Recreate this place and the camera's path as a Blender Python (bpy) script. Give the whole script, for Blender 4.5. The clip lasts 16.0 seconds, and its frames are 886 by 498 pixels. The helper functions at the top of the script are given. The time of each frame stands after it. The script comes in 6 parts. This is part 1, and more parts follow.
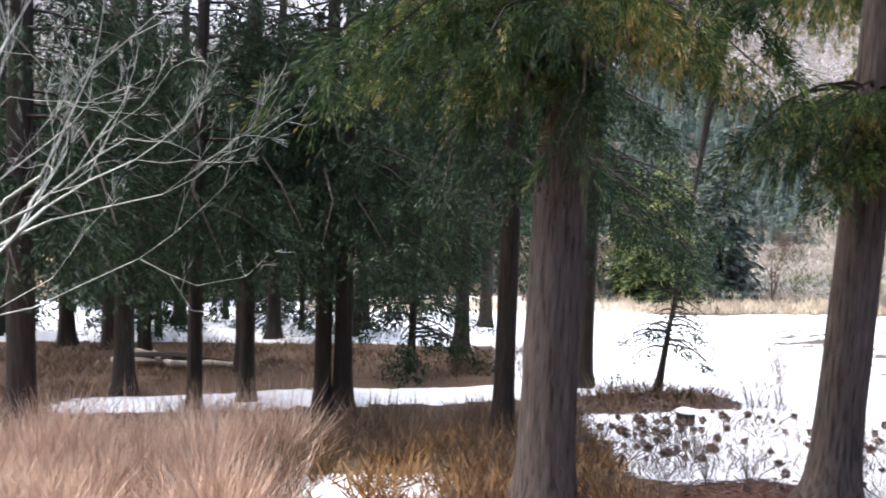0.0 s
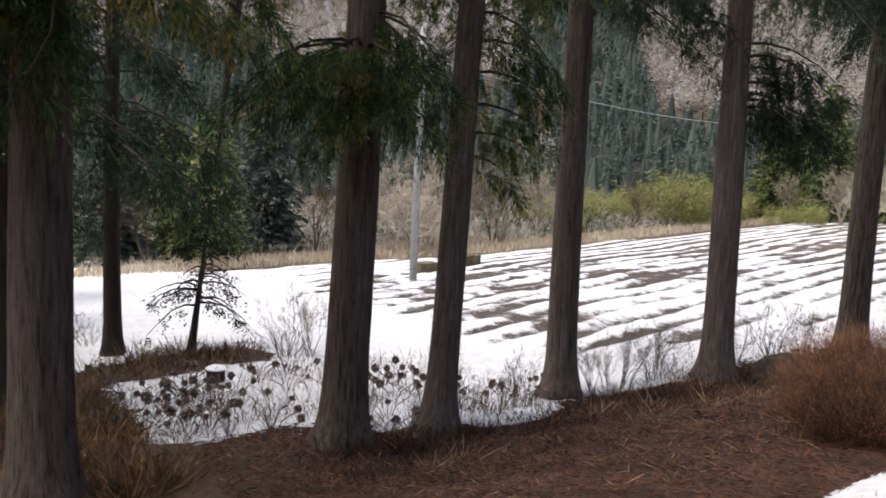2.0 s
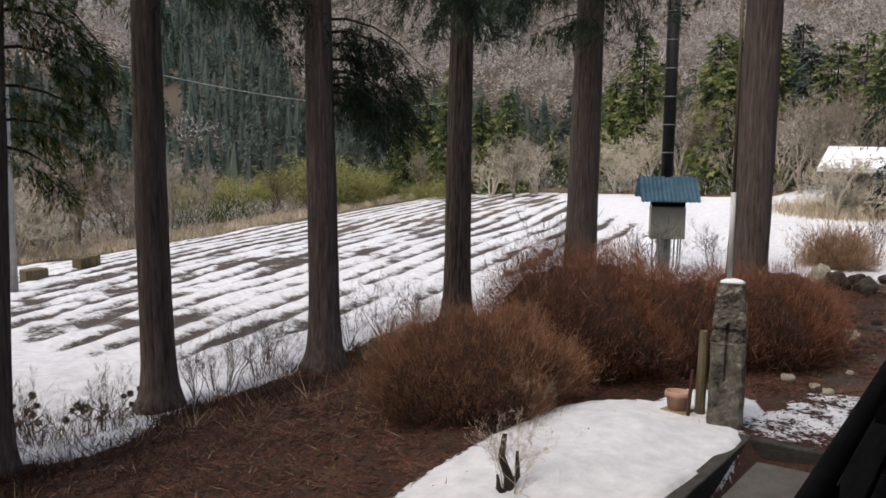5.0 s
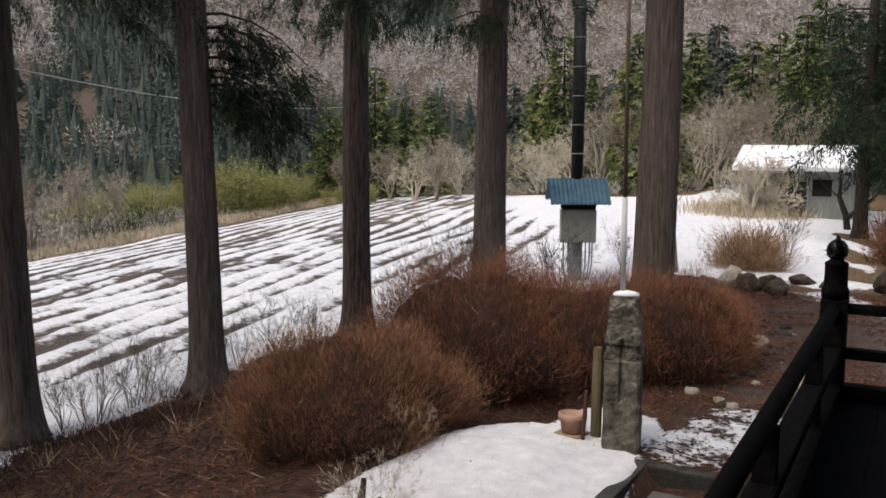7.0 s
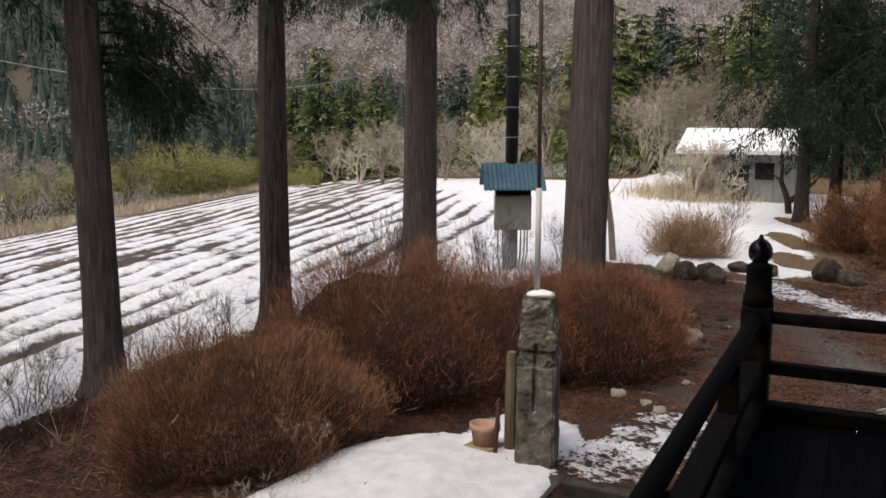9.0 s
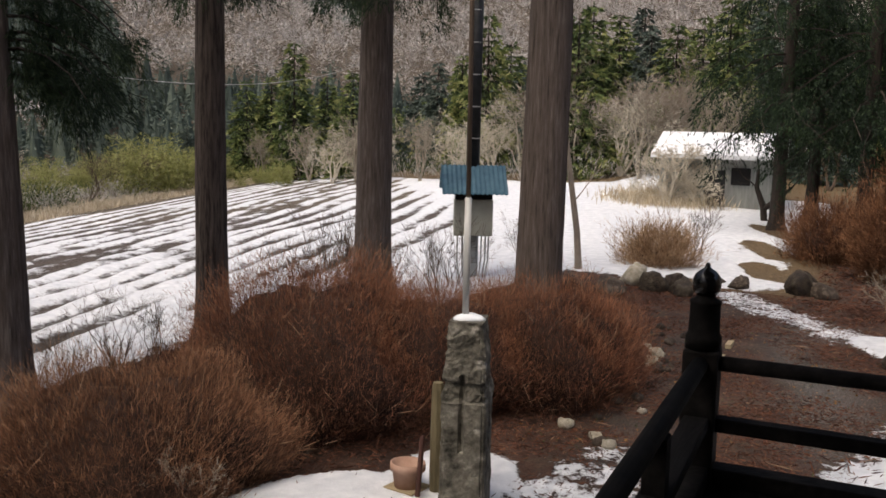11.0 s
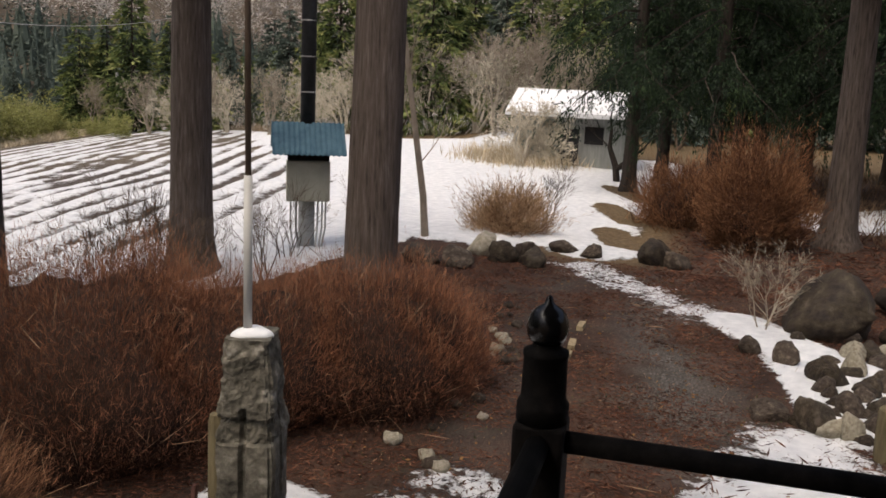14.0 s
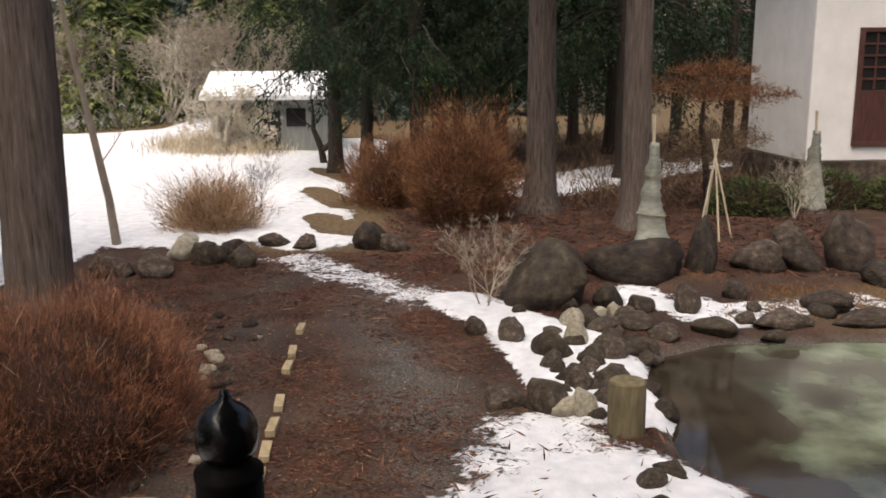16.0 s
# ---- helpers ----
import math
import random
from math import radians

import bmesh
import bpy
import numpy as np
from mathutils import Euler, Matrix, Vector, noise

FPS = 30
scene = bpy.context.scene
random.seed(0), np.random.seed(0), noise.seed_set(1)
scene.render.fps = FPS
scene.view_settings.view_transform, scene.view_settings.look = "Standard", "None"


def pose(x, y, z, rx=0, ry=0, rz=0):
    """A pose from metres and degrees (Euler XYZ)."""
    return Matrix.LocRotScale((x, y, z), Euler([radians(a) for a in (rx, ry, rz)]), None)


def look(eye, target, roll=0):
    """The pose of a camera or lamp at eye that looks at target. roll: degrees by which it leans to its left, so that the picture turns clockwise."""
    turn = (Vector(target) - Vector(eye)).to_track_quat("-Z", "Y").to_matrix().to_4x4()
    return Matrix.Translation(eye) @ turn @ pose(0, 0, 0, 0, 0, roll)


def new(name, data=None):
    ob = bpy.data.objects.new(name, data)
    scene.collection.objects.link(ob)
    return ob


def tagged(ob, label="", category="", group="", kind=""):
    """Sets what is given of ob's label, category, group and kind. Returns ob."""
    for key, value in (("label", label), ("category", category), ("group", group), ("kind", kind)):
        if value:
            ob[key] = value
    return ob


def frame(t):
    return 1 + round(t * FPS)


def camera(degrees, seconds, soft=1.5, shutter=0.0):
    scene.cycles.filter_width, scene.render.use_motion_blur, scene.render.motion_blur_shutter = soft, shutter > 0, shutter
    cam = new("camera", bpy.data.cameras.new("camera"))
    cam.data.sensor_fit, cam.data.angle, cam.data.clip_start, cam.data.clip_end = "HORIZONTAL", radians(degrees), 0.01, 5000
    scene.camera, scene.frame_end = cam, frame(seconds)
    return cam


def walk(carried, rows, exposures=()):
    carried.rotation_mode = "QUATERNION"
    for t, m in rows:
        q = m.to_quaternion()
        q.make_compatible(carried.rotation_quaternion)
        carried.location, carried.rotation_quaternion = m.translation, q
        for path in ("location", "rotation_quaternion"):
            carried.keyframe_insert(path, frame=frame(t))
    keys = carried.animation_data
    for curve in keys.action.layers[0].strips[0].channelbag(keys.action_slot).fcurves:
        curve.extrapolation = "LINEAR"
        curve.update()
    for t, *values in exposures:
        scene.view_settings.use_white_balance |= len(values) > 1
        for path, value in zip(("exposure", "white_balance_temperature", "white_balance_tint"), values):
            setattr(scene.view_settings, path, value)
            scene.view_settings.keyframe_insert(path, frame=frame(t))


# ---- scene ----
cam = camera(52.9, 16.0, soft=1.6, shutter=0.15)
METRES, EYE, TILT, LEAN, TURN = 8.0, 1.5, 0.0, 0.0, 0.0
ROWS = [
    (0.0, 0.0, 0.0, 0.0, 0.24, -5.29, -2.63),
    (0.5, 0.0096, 0.015, 0.0012, -9.96, -5.79, -2.3),
    (1.0, 0.0267, 0.0186, 0.0012, -17.39, -5.92, -2.5),
    (1.5, 0.0556, 0.0156, -0.0019, -22.16, -6.04, -3.18),
    (2.0, 0.0827, 0.0194, -0.0004, -27.71, -6.75, -2.78),
    (2.5, 0.1068, 0.0275, -0.002, -35.02, -6.41, -1.92),
    (3.0, 0.1342, 0.0437, 0.0014, -40.6, -6.11, -1.14),
    (3.5, 0.1626, 0.0445, 0.0004, -43.01, -6.35, -0.5),
    (4.0, 0.1989, 0.0346, 0.0006, -44.14, -6.83, -0.22),
    (4.5, 0.2237, 0.0329, 0.0, -46.73, -7.0, -0.11),
    (5.0, 0.2571, 0.0434, 0.0007, -49.87, -7.03, -0.7),
    (7.5, 0.4159, 0.0573, 0.0038, -55.5, -7.04, 0.02),
    (8.0, 0.4423, 0.0615, 0.0048, -56.75, -7.25, 0.04),
    (8.5, 0.4754, 0.0618, 0.0047, -56.81, -7.24, 0.1),
    (9.0, 0.5097, 0.0638, 0.0057, -57.33, -8.01, -0.22),
    (11.5, 0.677, 0.0874, 0.0067, -59.26, -7.91, -1.89),
    (12.0, 0.7081, 0.1013, 0.0077, -62.42, -9.45, -1.91),
    (12.5, 0.7418, 0.1015, 0.0055, -61.24, -10.2, -2.38),
    (13.0, 0.7754, 0.101, 0.0085, -59.88, -10.27, -2.66),
    (13.5, 0.8096, 0.1121, 0.0083, -63.29, -10.14, -2.54),
    (14.0, 0.8435, 0.1251, 0.0099, -67.25, -10.74, -2.41),
    (14.5, 0.873, 0.1271, 0.0094, -69.31, -10.0, -1.69),
    (15.0, 0.9086, 0.1258, 0.0106, -72.79, -10.08, -0.75),
    (15.5, 0.9363, 0.132, 0.0088, -78.93, -10.47, -0.19),
    (16.0, 0.9642, 0.1433, 0.0108, -86.13, -11.66, 0.34),
]
walk(cam, [(t, pose(0, 0, EYE, TILT, LEAN, TURN) @ pose(METRES * x, METRES * y, METRES * z, 90 + pitch, roll, yaw)) for t, x, y, z, yaw, pitch, roll in ROWS],
     [(0, 1.9, 5950, 10), (0.6, 1.58, 6100, 10), (1.5, 1.0, 6350, 10), (2.2, 0.5, 6450, 10), (3, -0.04, 6600, 10), (3.5, -0.17, 6550, 10), (4, 0.08, 6500, 10), (5, 0.1, 6450, 10), (9, 0.14, 6600, 10), (11.5, 0.14, 6800, 10), (12.8, 0.22, 6900, 10), (14.5, 0.02, 6900, 10), (15.5, 0.18, 6900, 10), (16, 0.4, 6900, 10)])

# ---- world and light ----
SUN_DIR = (-0.4, 0.12, 0.91)
world = bpy.data.worlds.new("overcast_sky")
scene.world = world
world.use_nodes = True
wn = world.node_tree.nodes
sky = wn.new("ShaderNodeTexSky")
sky.sky_type = "NISHITA"
sky.sun_disc = False
sky.sun_elevation = math.asin(0.91)
sky.sun_rotation = math.atan2(-0.4, 0.12)
sky.dust_density = 6.0
sky.air_density = 1.0
sky.ozone_density = 0.6
wn["Background"].inputs[1].default_value = 0.17
world.node_tree.links.new(sky.outputs[0], wn["Background"].inputs[0])
sun = new("sun", bpy.data.lights.new("sun", "SUN"))
sun.data.energy = 1.2
sun.data.angle = radians(50)
sun.data.color = (1.0, 0.96, 0.9)
sun.matrix_world = look((0, 0, 30), (-SUN_DIR[0], -SUN_DIR[1], 30 - SUN_DIR[2]))

# ---- materials ----
RNG = np.random.default_rng(7)


def material(name, colours, scale=6.0, rough=0.9, bump=0.3, metal=0.0, stretch=(1, 1, 1), island=False, fine=40.0, spec=0.3):
    """A surface that varies between the colours at two scales, with fine relief."""
    m = bpy.data.materials.new(name)
    m.use_nodes = True
    t = m.node_tree
    n, l = t.nodes, t.links
    b = n["Principled BSDF"]
    b.inputs["Roughness"].default_value = rough
    b.inputs["Metallic"].default_value = metal
    b.inputs["Specular IOR Level"].default_value = spec
    co = n.new("ShaderNodeTexCoord")
    mp = n.new("ShaderNodeMapping")
    mp.inputs["Scale"].default_value = stretch
    l.new(co.outputs["Object"], mp.inputs[0])
    a = n.new("ShaderNodeTexNoise")
    a.inputs["Scale"].default_value = scale
    a.inputs["Detail"].default_value = 6
    a.inputs["Roughness"].default_value = 0.65
    l.new(mp.outputs[0], a.inputs["Vector"])
    ramp = n.new("ShaderNodeValToRGB")
    el = ramp.color_ramp.elements
    while len(el) < len(colours):
        el.new(0.5)
    for i, c in enumerate(colours):
        el[i].position = 0.3 + 0.4 * i / max(1, len(colours) - 1)
        el[i].color = (*c, 1)
    if island:
        geo = n.new("ShaderNodeNewGeometry")
        mix = n.new("ShaderNodeMath")
        mix.operation = "MULTIPLY_ADD"
        mix.inputs[1].default_value = 0.36
        mul = n.new("ShaderNodeMath")
        mul.operation = "MULTIPLY"
        mul.inputs[1].default_value = 0.64
        l.new(a.outputs[0], mul.inputs[0])
        l.new(geo.outputs["Random Per Island"], mix.inputs[0])
        l.new(mul.outputs[0], mix.inputs[2])
        l.new(mix.outputs[0], ramp.inputs[0])
    else:
        info = n.new("ShaderNodeObjectInfo")
        mix = n.new("ShaderNodeMath")
        mix.operation = "MULTIPLY_ADD"
        mix.inputs[1].default_value = 0.16
        sh = n.new("ShaderNodeMath")
        sh.operation = "SUBTRACT"
        sh.inputs[1].default_value = 0.08
        l.new(a.outputs[0], sh.inputs[0])
        l.new(info.outputs["Random"], mix.inputs[0])
        l.new(sh.outputs[0], mix.inputs[2])
        l.new(mix.outputs[0], ramp.inputs[0])
    l.new(ramp.outputs[0], b.inputs["Base Color"])
    if bump:
        f = n.new("ShaderNodeTexNoise")
        f.inputs["Scale"].default_value = fine
        f.inputs["Detail"].default_value = 4
        l.new(mp.outputs[0], f.inputs["Vector"])
        bp = n.new("ShaderNodeBump")
        bp.inputs["Strength"].default_value = bump
        bp.inputs["Distance"].default_value = 0.02
        l.new(f.outputs[0], bp.inputs["Height"])
        l.new(bp.outputs[0], b.inputs["Normal"])
    return m


def leaf_material(name, colours, scale=1.2, through_light=0.45, tips=0.0):
    """Foliage: each leaf its own shade, some light shining through it; tips: how much paler the young ends are, on
    bushes also the tops as if lit.
    """
    m = material(name, colours, scale, 0.75, 0, island=True)
    n, l = m.node_tree.nodes, m.node_tree.links
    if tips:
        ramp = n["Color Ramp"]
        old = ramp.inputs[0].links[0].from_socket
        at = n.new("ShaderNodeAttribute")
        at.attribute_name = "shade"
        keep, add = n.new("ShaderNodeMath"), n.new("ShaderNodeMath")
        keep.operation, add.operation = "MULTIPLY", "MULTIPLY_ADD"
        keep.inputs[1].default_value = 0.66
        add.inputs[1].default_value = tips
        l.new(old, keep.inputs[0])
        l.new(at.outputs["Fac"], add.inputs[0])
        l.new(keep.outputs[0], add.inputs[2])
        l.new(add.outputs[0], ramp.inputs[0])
    b = n["Principled BSDF"]
    src = b.inputs["Base Color"].links[0].from_socket
    tr = n.new("ShaderNodeBsdfTranslucent")
    l.new(src, tr.inputs["Color"])
    mx = n.new("ShaderNodeMixShader")
    mx.inputs[0].default_value = through_light
    l.new(b.outputs[0], mx.inputs[1])
    l.new(tr.outputs[0], mx.inputs[2])
    l.new(mx.outputs[0], n["Material Output"].inputs["Surface"])
    return m


BARK = material("cedar_bark", [(0.03, 0.022, 0.018), (0.085, 0.066, 0.055), (0.12, 0.094, 0.08), (0.18, 0.148, 0.13)], 5, 0.95, 1.0, stretch=(5, 5, 0.45), fine=18)
BARK_DARK = material("dark_bark", [(0.018, 0.014, 0.011), (0.055, 0.042, 0.034)], 6, 0.95, 0.8, stretch=(4, 4, 0.4), fine=14)
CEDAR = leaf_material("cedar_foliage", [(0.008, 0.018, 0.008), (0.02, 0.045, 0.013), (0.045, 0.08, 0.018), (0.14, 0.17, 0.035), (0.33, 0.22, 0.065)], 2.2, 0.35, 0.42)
# same foliage without yellow tips, its darkness against the light put in the colour
CEDAR_SHADY = leaf_material("backlit_cedar_foliage", [(0.008, 0.016, 0.009), (0.016, 0.032, 0.015), (0.03, 0.05, 0.022), (0.055, 0.075, 0.032)], 2.2, 0.3, 0.4)
# distant conifers, greyed and lightened: the valley's haze put into the colour
CEDAR_HAZED = leaf_material("hazed_foliage", [(0.045, 0.062, 0.054), (0.075, 0.1, 0.082), (0.115, 0.142, 0.11)], 0.12, 0.1)
CEDAR_WOOD = leaf_material("wood_foliage", [(0.008, 0.016, 0.008), (0.018, 0.036, 0.015), (0.03, 0.055, 0.02), (0.06, 0.095, 0.03)], 1.0, 0.25, 0.28)
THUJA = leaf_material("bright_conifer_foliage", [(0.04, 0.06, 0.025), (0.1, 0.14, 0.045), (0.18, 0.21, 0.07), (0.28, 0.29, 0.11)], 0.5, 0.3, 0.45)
# hedges: red young ends, and dome tops brightened as if lit from above
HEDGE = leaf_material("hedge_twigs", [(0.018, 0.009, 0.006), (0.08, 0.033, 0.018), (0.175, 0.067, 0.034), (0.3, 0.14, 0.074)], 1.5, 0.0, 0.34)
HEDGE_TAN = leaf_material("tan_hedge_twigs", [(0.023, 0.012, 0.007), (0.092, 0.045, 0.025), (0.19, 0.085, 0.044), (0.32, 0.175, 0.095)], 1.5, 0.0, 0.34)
# near-black filling of the bushes, the shade between twigs put into its colour
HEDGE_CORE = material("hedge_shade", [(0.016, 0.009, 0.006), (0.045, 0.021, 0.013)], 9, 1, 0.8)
ORANGE = material("orange_twigs", [(0.045, 0.02, 0.011), (0.15, 0.064, 0.028), (0.29, 0.15, 0.075)], 1.5, 0.9, 0, island=True)
STRAW = material("dry_grass", [(0.14, 0.095, 0.05), (0.31, 0.225, 0.13), (0.46, 0.36, 0.23)], 1.0, 0.9, 0, island=True)
STRAW_PALE = material("bleached_grass", [(0.34, 0.275, 0.18), (0.53, 0.445, 0.32), (0.67, 0.59, 0.46)], 1.0, 0.9, 0, island=True)
WOODGRASS = material("dead_wood_grass", [(0.05, 0.03, 0.02), (0.13, 0.083, 0.05), (0.27, 0.19, 0.115)], 1.5, 0.9, 0, island=True)
PINKGRASS = material("pale_dry_stems", [(0.3, 0.19, 0.13), (0.52, 0.36, 0.26), (0.66, 0.52, 0.4)], 1.0, 0.9, 0, island=True)
RUST = material("rusty_dead_leaves", [(0.09, 0.045, 0.02), (0.2, 0.105, 0.04), (0.28, 0.17, 0.07)], 1.0, 0.9, 0, island=True)
TWIG = material("grey_twigs", [(0.16, 0.13, 0.1), (0.32, 0.28, 0.22), (0.45, 0.4, 0.33)], 2, 0.9, 0)
TWIG_BROWN = material("brown_twigs", [(0.07, 0.05, 0.035), (0.15, 0.11, 0.08)], 2, 0.9, 0)
# brown woods paled to grey, haze mixed into their colour
HAZED_WOOD = material("hazed_bare_woods", [(0.34, 0.31, 0.285), (0.44, 0.41, 0.385), (0.56, 0.535, 0.51)], 0.12, 1, 0, island=True)
FAWN_TWIG = material("fawn_twigs", [(0.17, 0.135, 0.105), (0.31, 0.26, 0.21)], 2, 0.9, 0)
LICHEN_TWIG = material("lichened_twigs", [(0.26, 0.26, 0.22), (0.46, 0.46, 0.41)], 6, 0.9, 0)
PALE_TWIG = material("pale_lit_twigs", [(0.4, 0.35, 0.27), (0.62, 0.57, 0.47)], 2, 0.9, 0)
LOGPOST = material("wet_log", [(0.07, 0.055, 0.03), (0.17, 0.14, 0.08)], 7, 0.9, 0.5, stretch=(2, 2, 0.4))
WILLOW = leaf_material("yellow_green_bamboo", [(0.13, 0.14, 0.05), (0.27, 0.28, 0.095), (0.42, 0.4, 0.17)], 0.2, 0.35)
LITTER = material("fallen_needles", [(0.024, 0.01, 0.006), (0.09, 0.036, 0.021), (0.2, 0.09, 0.052)], 1.5, 0.95, 0, island=True)
LEAF_BALL = material("dead_seed_heads", [(0.13, 0.095, 0.078), (0.28, 0.21, 0.175)], 12, 1, 0.5)
BLACKWOOD = material("black_stained_wood", [(0.004, 0.0038, 0.0037), (0.009, 0.0083, 0.0077), (0.02, 0.017, 0.016)], 8, 0.75, 0.25, stretch=(1, 1, 1), fine=30, spec=0.07)
BLACKTOP = material("weathered_black_wood", [(0.003, 0.0028, 0.0028), (0.012, 0.011, 0.011)], 5, 0.8, 0.25, stretch=(0.5, 4, 4), fine=20, spec=0.07)
BRONZE = material("dark_finial", [(0.004, 0.004, 0.004), (0.011, 0.011, 0.012)], 8, 0.2, 0.15, spec=0.4)
STONE_OLD = material("weathered_concrete", [(0.028, 0.026, 0.02), (0.085, 0.078, 0.062), (0.15, 0.138, 0.112), (0.32, 0.3, 0.26)], 8, 0.95, 1.0, fine=20)
ROCK = material("garden_rock", [(0.013, 0.009, 0.007), (0.034, 0.024, 0.018), (0.06, 0.046, 0.034), (0.125, 0.098, 0.078)], 3, 0.85, 1.0, fine=7)
ROCK_PALE = material("pale_rock", [(0.16, 0.14, 0.1), (0.29, 0.26, 0.2), (0.4, 0.37, 0.31)], 4, 0.9, 0.8, fine=20)
ROCK_DARK = material("dark_boulder", [(0.009, 0.006, 0.0045), (0.024, 0.0165, 0.0125), (0.044, 0.034, 0.021), (0.085, 0.065, 0.05)], 3, 0.75, 1.0, fine=9)
KERB = material("damp_dark_concrete", [(0.02, 0.019, 0.017), (0.06, 0.056, 0.05)], 7, 0.9, 0.6)
SLAB = material("grey_slab", [(0.06, 0.055, 0.05), (0.11, 0.1, 0.09)], 5, 0.8, 0.3)
SNOW = material("old_snow", [(0.64, 0.66, 0.69), (0.8, 0.81, 0.82)], 9, 0.75, 0.35, fine=25)
POLE_BLACK = material("black_metal_pole", [(0.01, 0.01, 0.011), (0.03, 0.03, 0.032)], 6, 0.55, 0.1)
POLE_GREY = material("concrete_pole", [(0.3, 0.3, 0.29), (0.45, 0.45, 0.43)], 3, 0.85, 0.2)
PIPE = material("grey_plastic_pipe", [(0.38, 0.38, 0.37), (0.5, 0.5, 0.48)], 3, 0.5, 0.05)
BLUE = material("blue_painted_sheet", [(0.03, 0.08, 0.115), (0.055, 0.125, 0.17), (0.08, 0.165, 0.21)], 4, 0.6, 0.15)
BOXGREY = material("beige_metal_box", [(0.34, 0.33, 0.26), (0.45, 0.44, 0.36)], 3, 0.55, 0.05)
PLASTER = material("white_plaster", [(0.66, 0.65, 0.63), (0.8, 0.79, 0.77)], 1.2, 0.9, 0.15)
WALLGREY = material("grey_shed_boards", [(0.22, 0.23, 0.22), (0.38, 0.39, 0.37)], 2, 0.9, 0.2, stretch=(4, 4, 0.5))
LATTICE = material("dark_brown_timber", [(0.04, 0.017, 0.013), (0.1, 0.042, 0.032)], 5, 0.7, 0.2, stretch=(4, 4, 0.5))
HOUSEWOOD = material("dark_house_boards", [(0.05, 0.04, 0.033), (0.11, 0.09, 0.075)], 4, 0.85, 0.3, stretch=(4, 4, 0.4))
TERRA = material("terracotta", [(0.3, 0.18, 0.13), (0.42, 0.28, 0.215)], 6, 0.9, 0.2)
BURLAP = material("pale_straw_wrap", [(0.16, 0.17, 0.14), (0.3, 0.31, 0.27)], 8, 0.95, 0.8, stretch=(1, 1, 3))
BAMBOO = material("dry_bamboo_pole", [(0.38, 0.32, 0.22), (0.55, 0.48, 0.36)], 6, 0.7, 0.1)
CUTWOOD = material("sawn_log", [(0.22, 0.17, 0.1), (0.36, 0.29, 0.18)], 7, 0.9, 0.5, stretch=(2, 2, 0.4))
MOSS = material("clipped_evergreen", [(0.02, 0.035, 0.012), (0.06, 0.08, 0.025), (0.1, 0.12, 0.04)], 2, 0.9, 0, island=True)
WIRE = material("cable", [(0.25, 0.25, 0.25), (0.35, 0.35, 0.35)], 3, 0.6, 0)

# window glass
GLASS = bpy.data.materials.new("window_glass")
GLASS.use_nodes = True
gb = GLASS.node_tree.nodes["Principled BSDF"]
gb.inputs["Base Color"].default_value = (0.015, 0.015, 0.016, 1)
gb.inputs["Roughness"].default_value = 0.12
gb.inputs["Specular IOR Level"].default_value = 0.25

# pond water: murky, glossy, pale green where reflections are painted in
WATER = material("pond_water", [(0.006, 0.0045, 0.003), (0.02, 0.015, 0.01), (0.045, 0.036, 0.024)], 1.1, 0.06, 0.03, fine=3, spec=0.35)
# cloudy green towards the middle: reflection of house and sky put into the colour
wt = WATER.node_tree
wco = wt.nodes.new("ShaderNodeTexCoord")
wsep = wt.nodes.new("ShaderNodeSeparateXYZ")
wt.links.new(wco.outputs["Object"], wsep.inputs[0])
wno = wt.nodes.new("ShaderNodeTexNoise")
wno.inputs["Scale"].default_value = 0.9
wno.inputs["Detail"].default_value = 5
wt.links.new(wco.outputs["Object"], wno.inputs["Vector"])
wma = wt.nodes.new("ShaderNodeMath")
wma.operation = "MULTIPLY_ADD"
wma.inputs[1].default_value = -0.75
wt.links.new(wsep.outputs[1], wma.inputs[0])
wsc = wt.nodes.new("ShaderNodeMath")
wsc.operation = "MULTIPLY_ADD"
wsc.inputs[1].default_value = 3.6
wsc.inputs[2].default_value = -3.15
wt.links.new(wno.outputs[0], wsc.inputs[0])
wt.links.new(wsc.outputs[0], wma.inputs[2])
wcl = wt.nodes.new("ShaderNodeClamp")
wt.links.new(wma.outputs[0], wcl.inputs[0])
wra = wt.nodes.new("ShaderNodeValToRGB")
wra.color_ramp.elements[0].color = (0.07, 0.08, 0.05, 1)
wra.color_ramp.elements[0].position = 0.35
wra.color_ramp.elements[1].color = (0.19, 0.225, 0.155, 1)
wra.color_ramp.elements[1].position = 0.65
wt.links.new(wno.outputs[0], wra.inputs[0])
wmx = wt.nodes.new("ShaderNodeMix")
wmx.data_type = "RGBA"
wbs = wt.nodes["Principled BSDF"]
wt.links.new(wbs.inputs["Base Color"].links[0].from_socket, wmx.inputs["A"])
wt.links.new(wra.outputs[0], wmx.inputs["B"])
wt.links.new(wcl.outputs[0], wmx.inputs["Factor"])
wt.links.new(wmx.outputs["Result"], wbs.inputs["Base Color"])


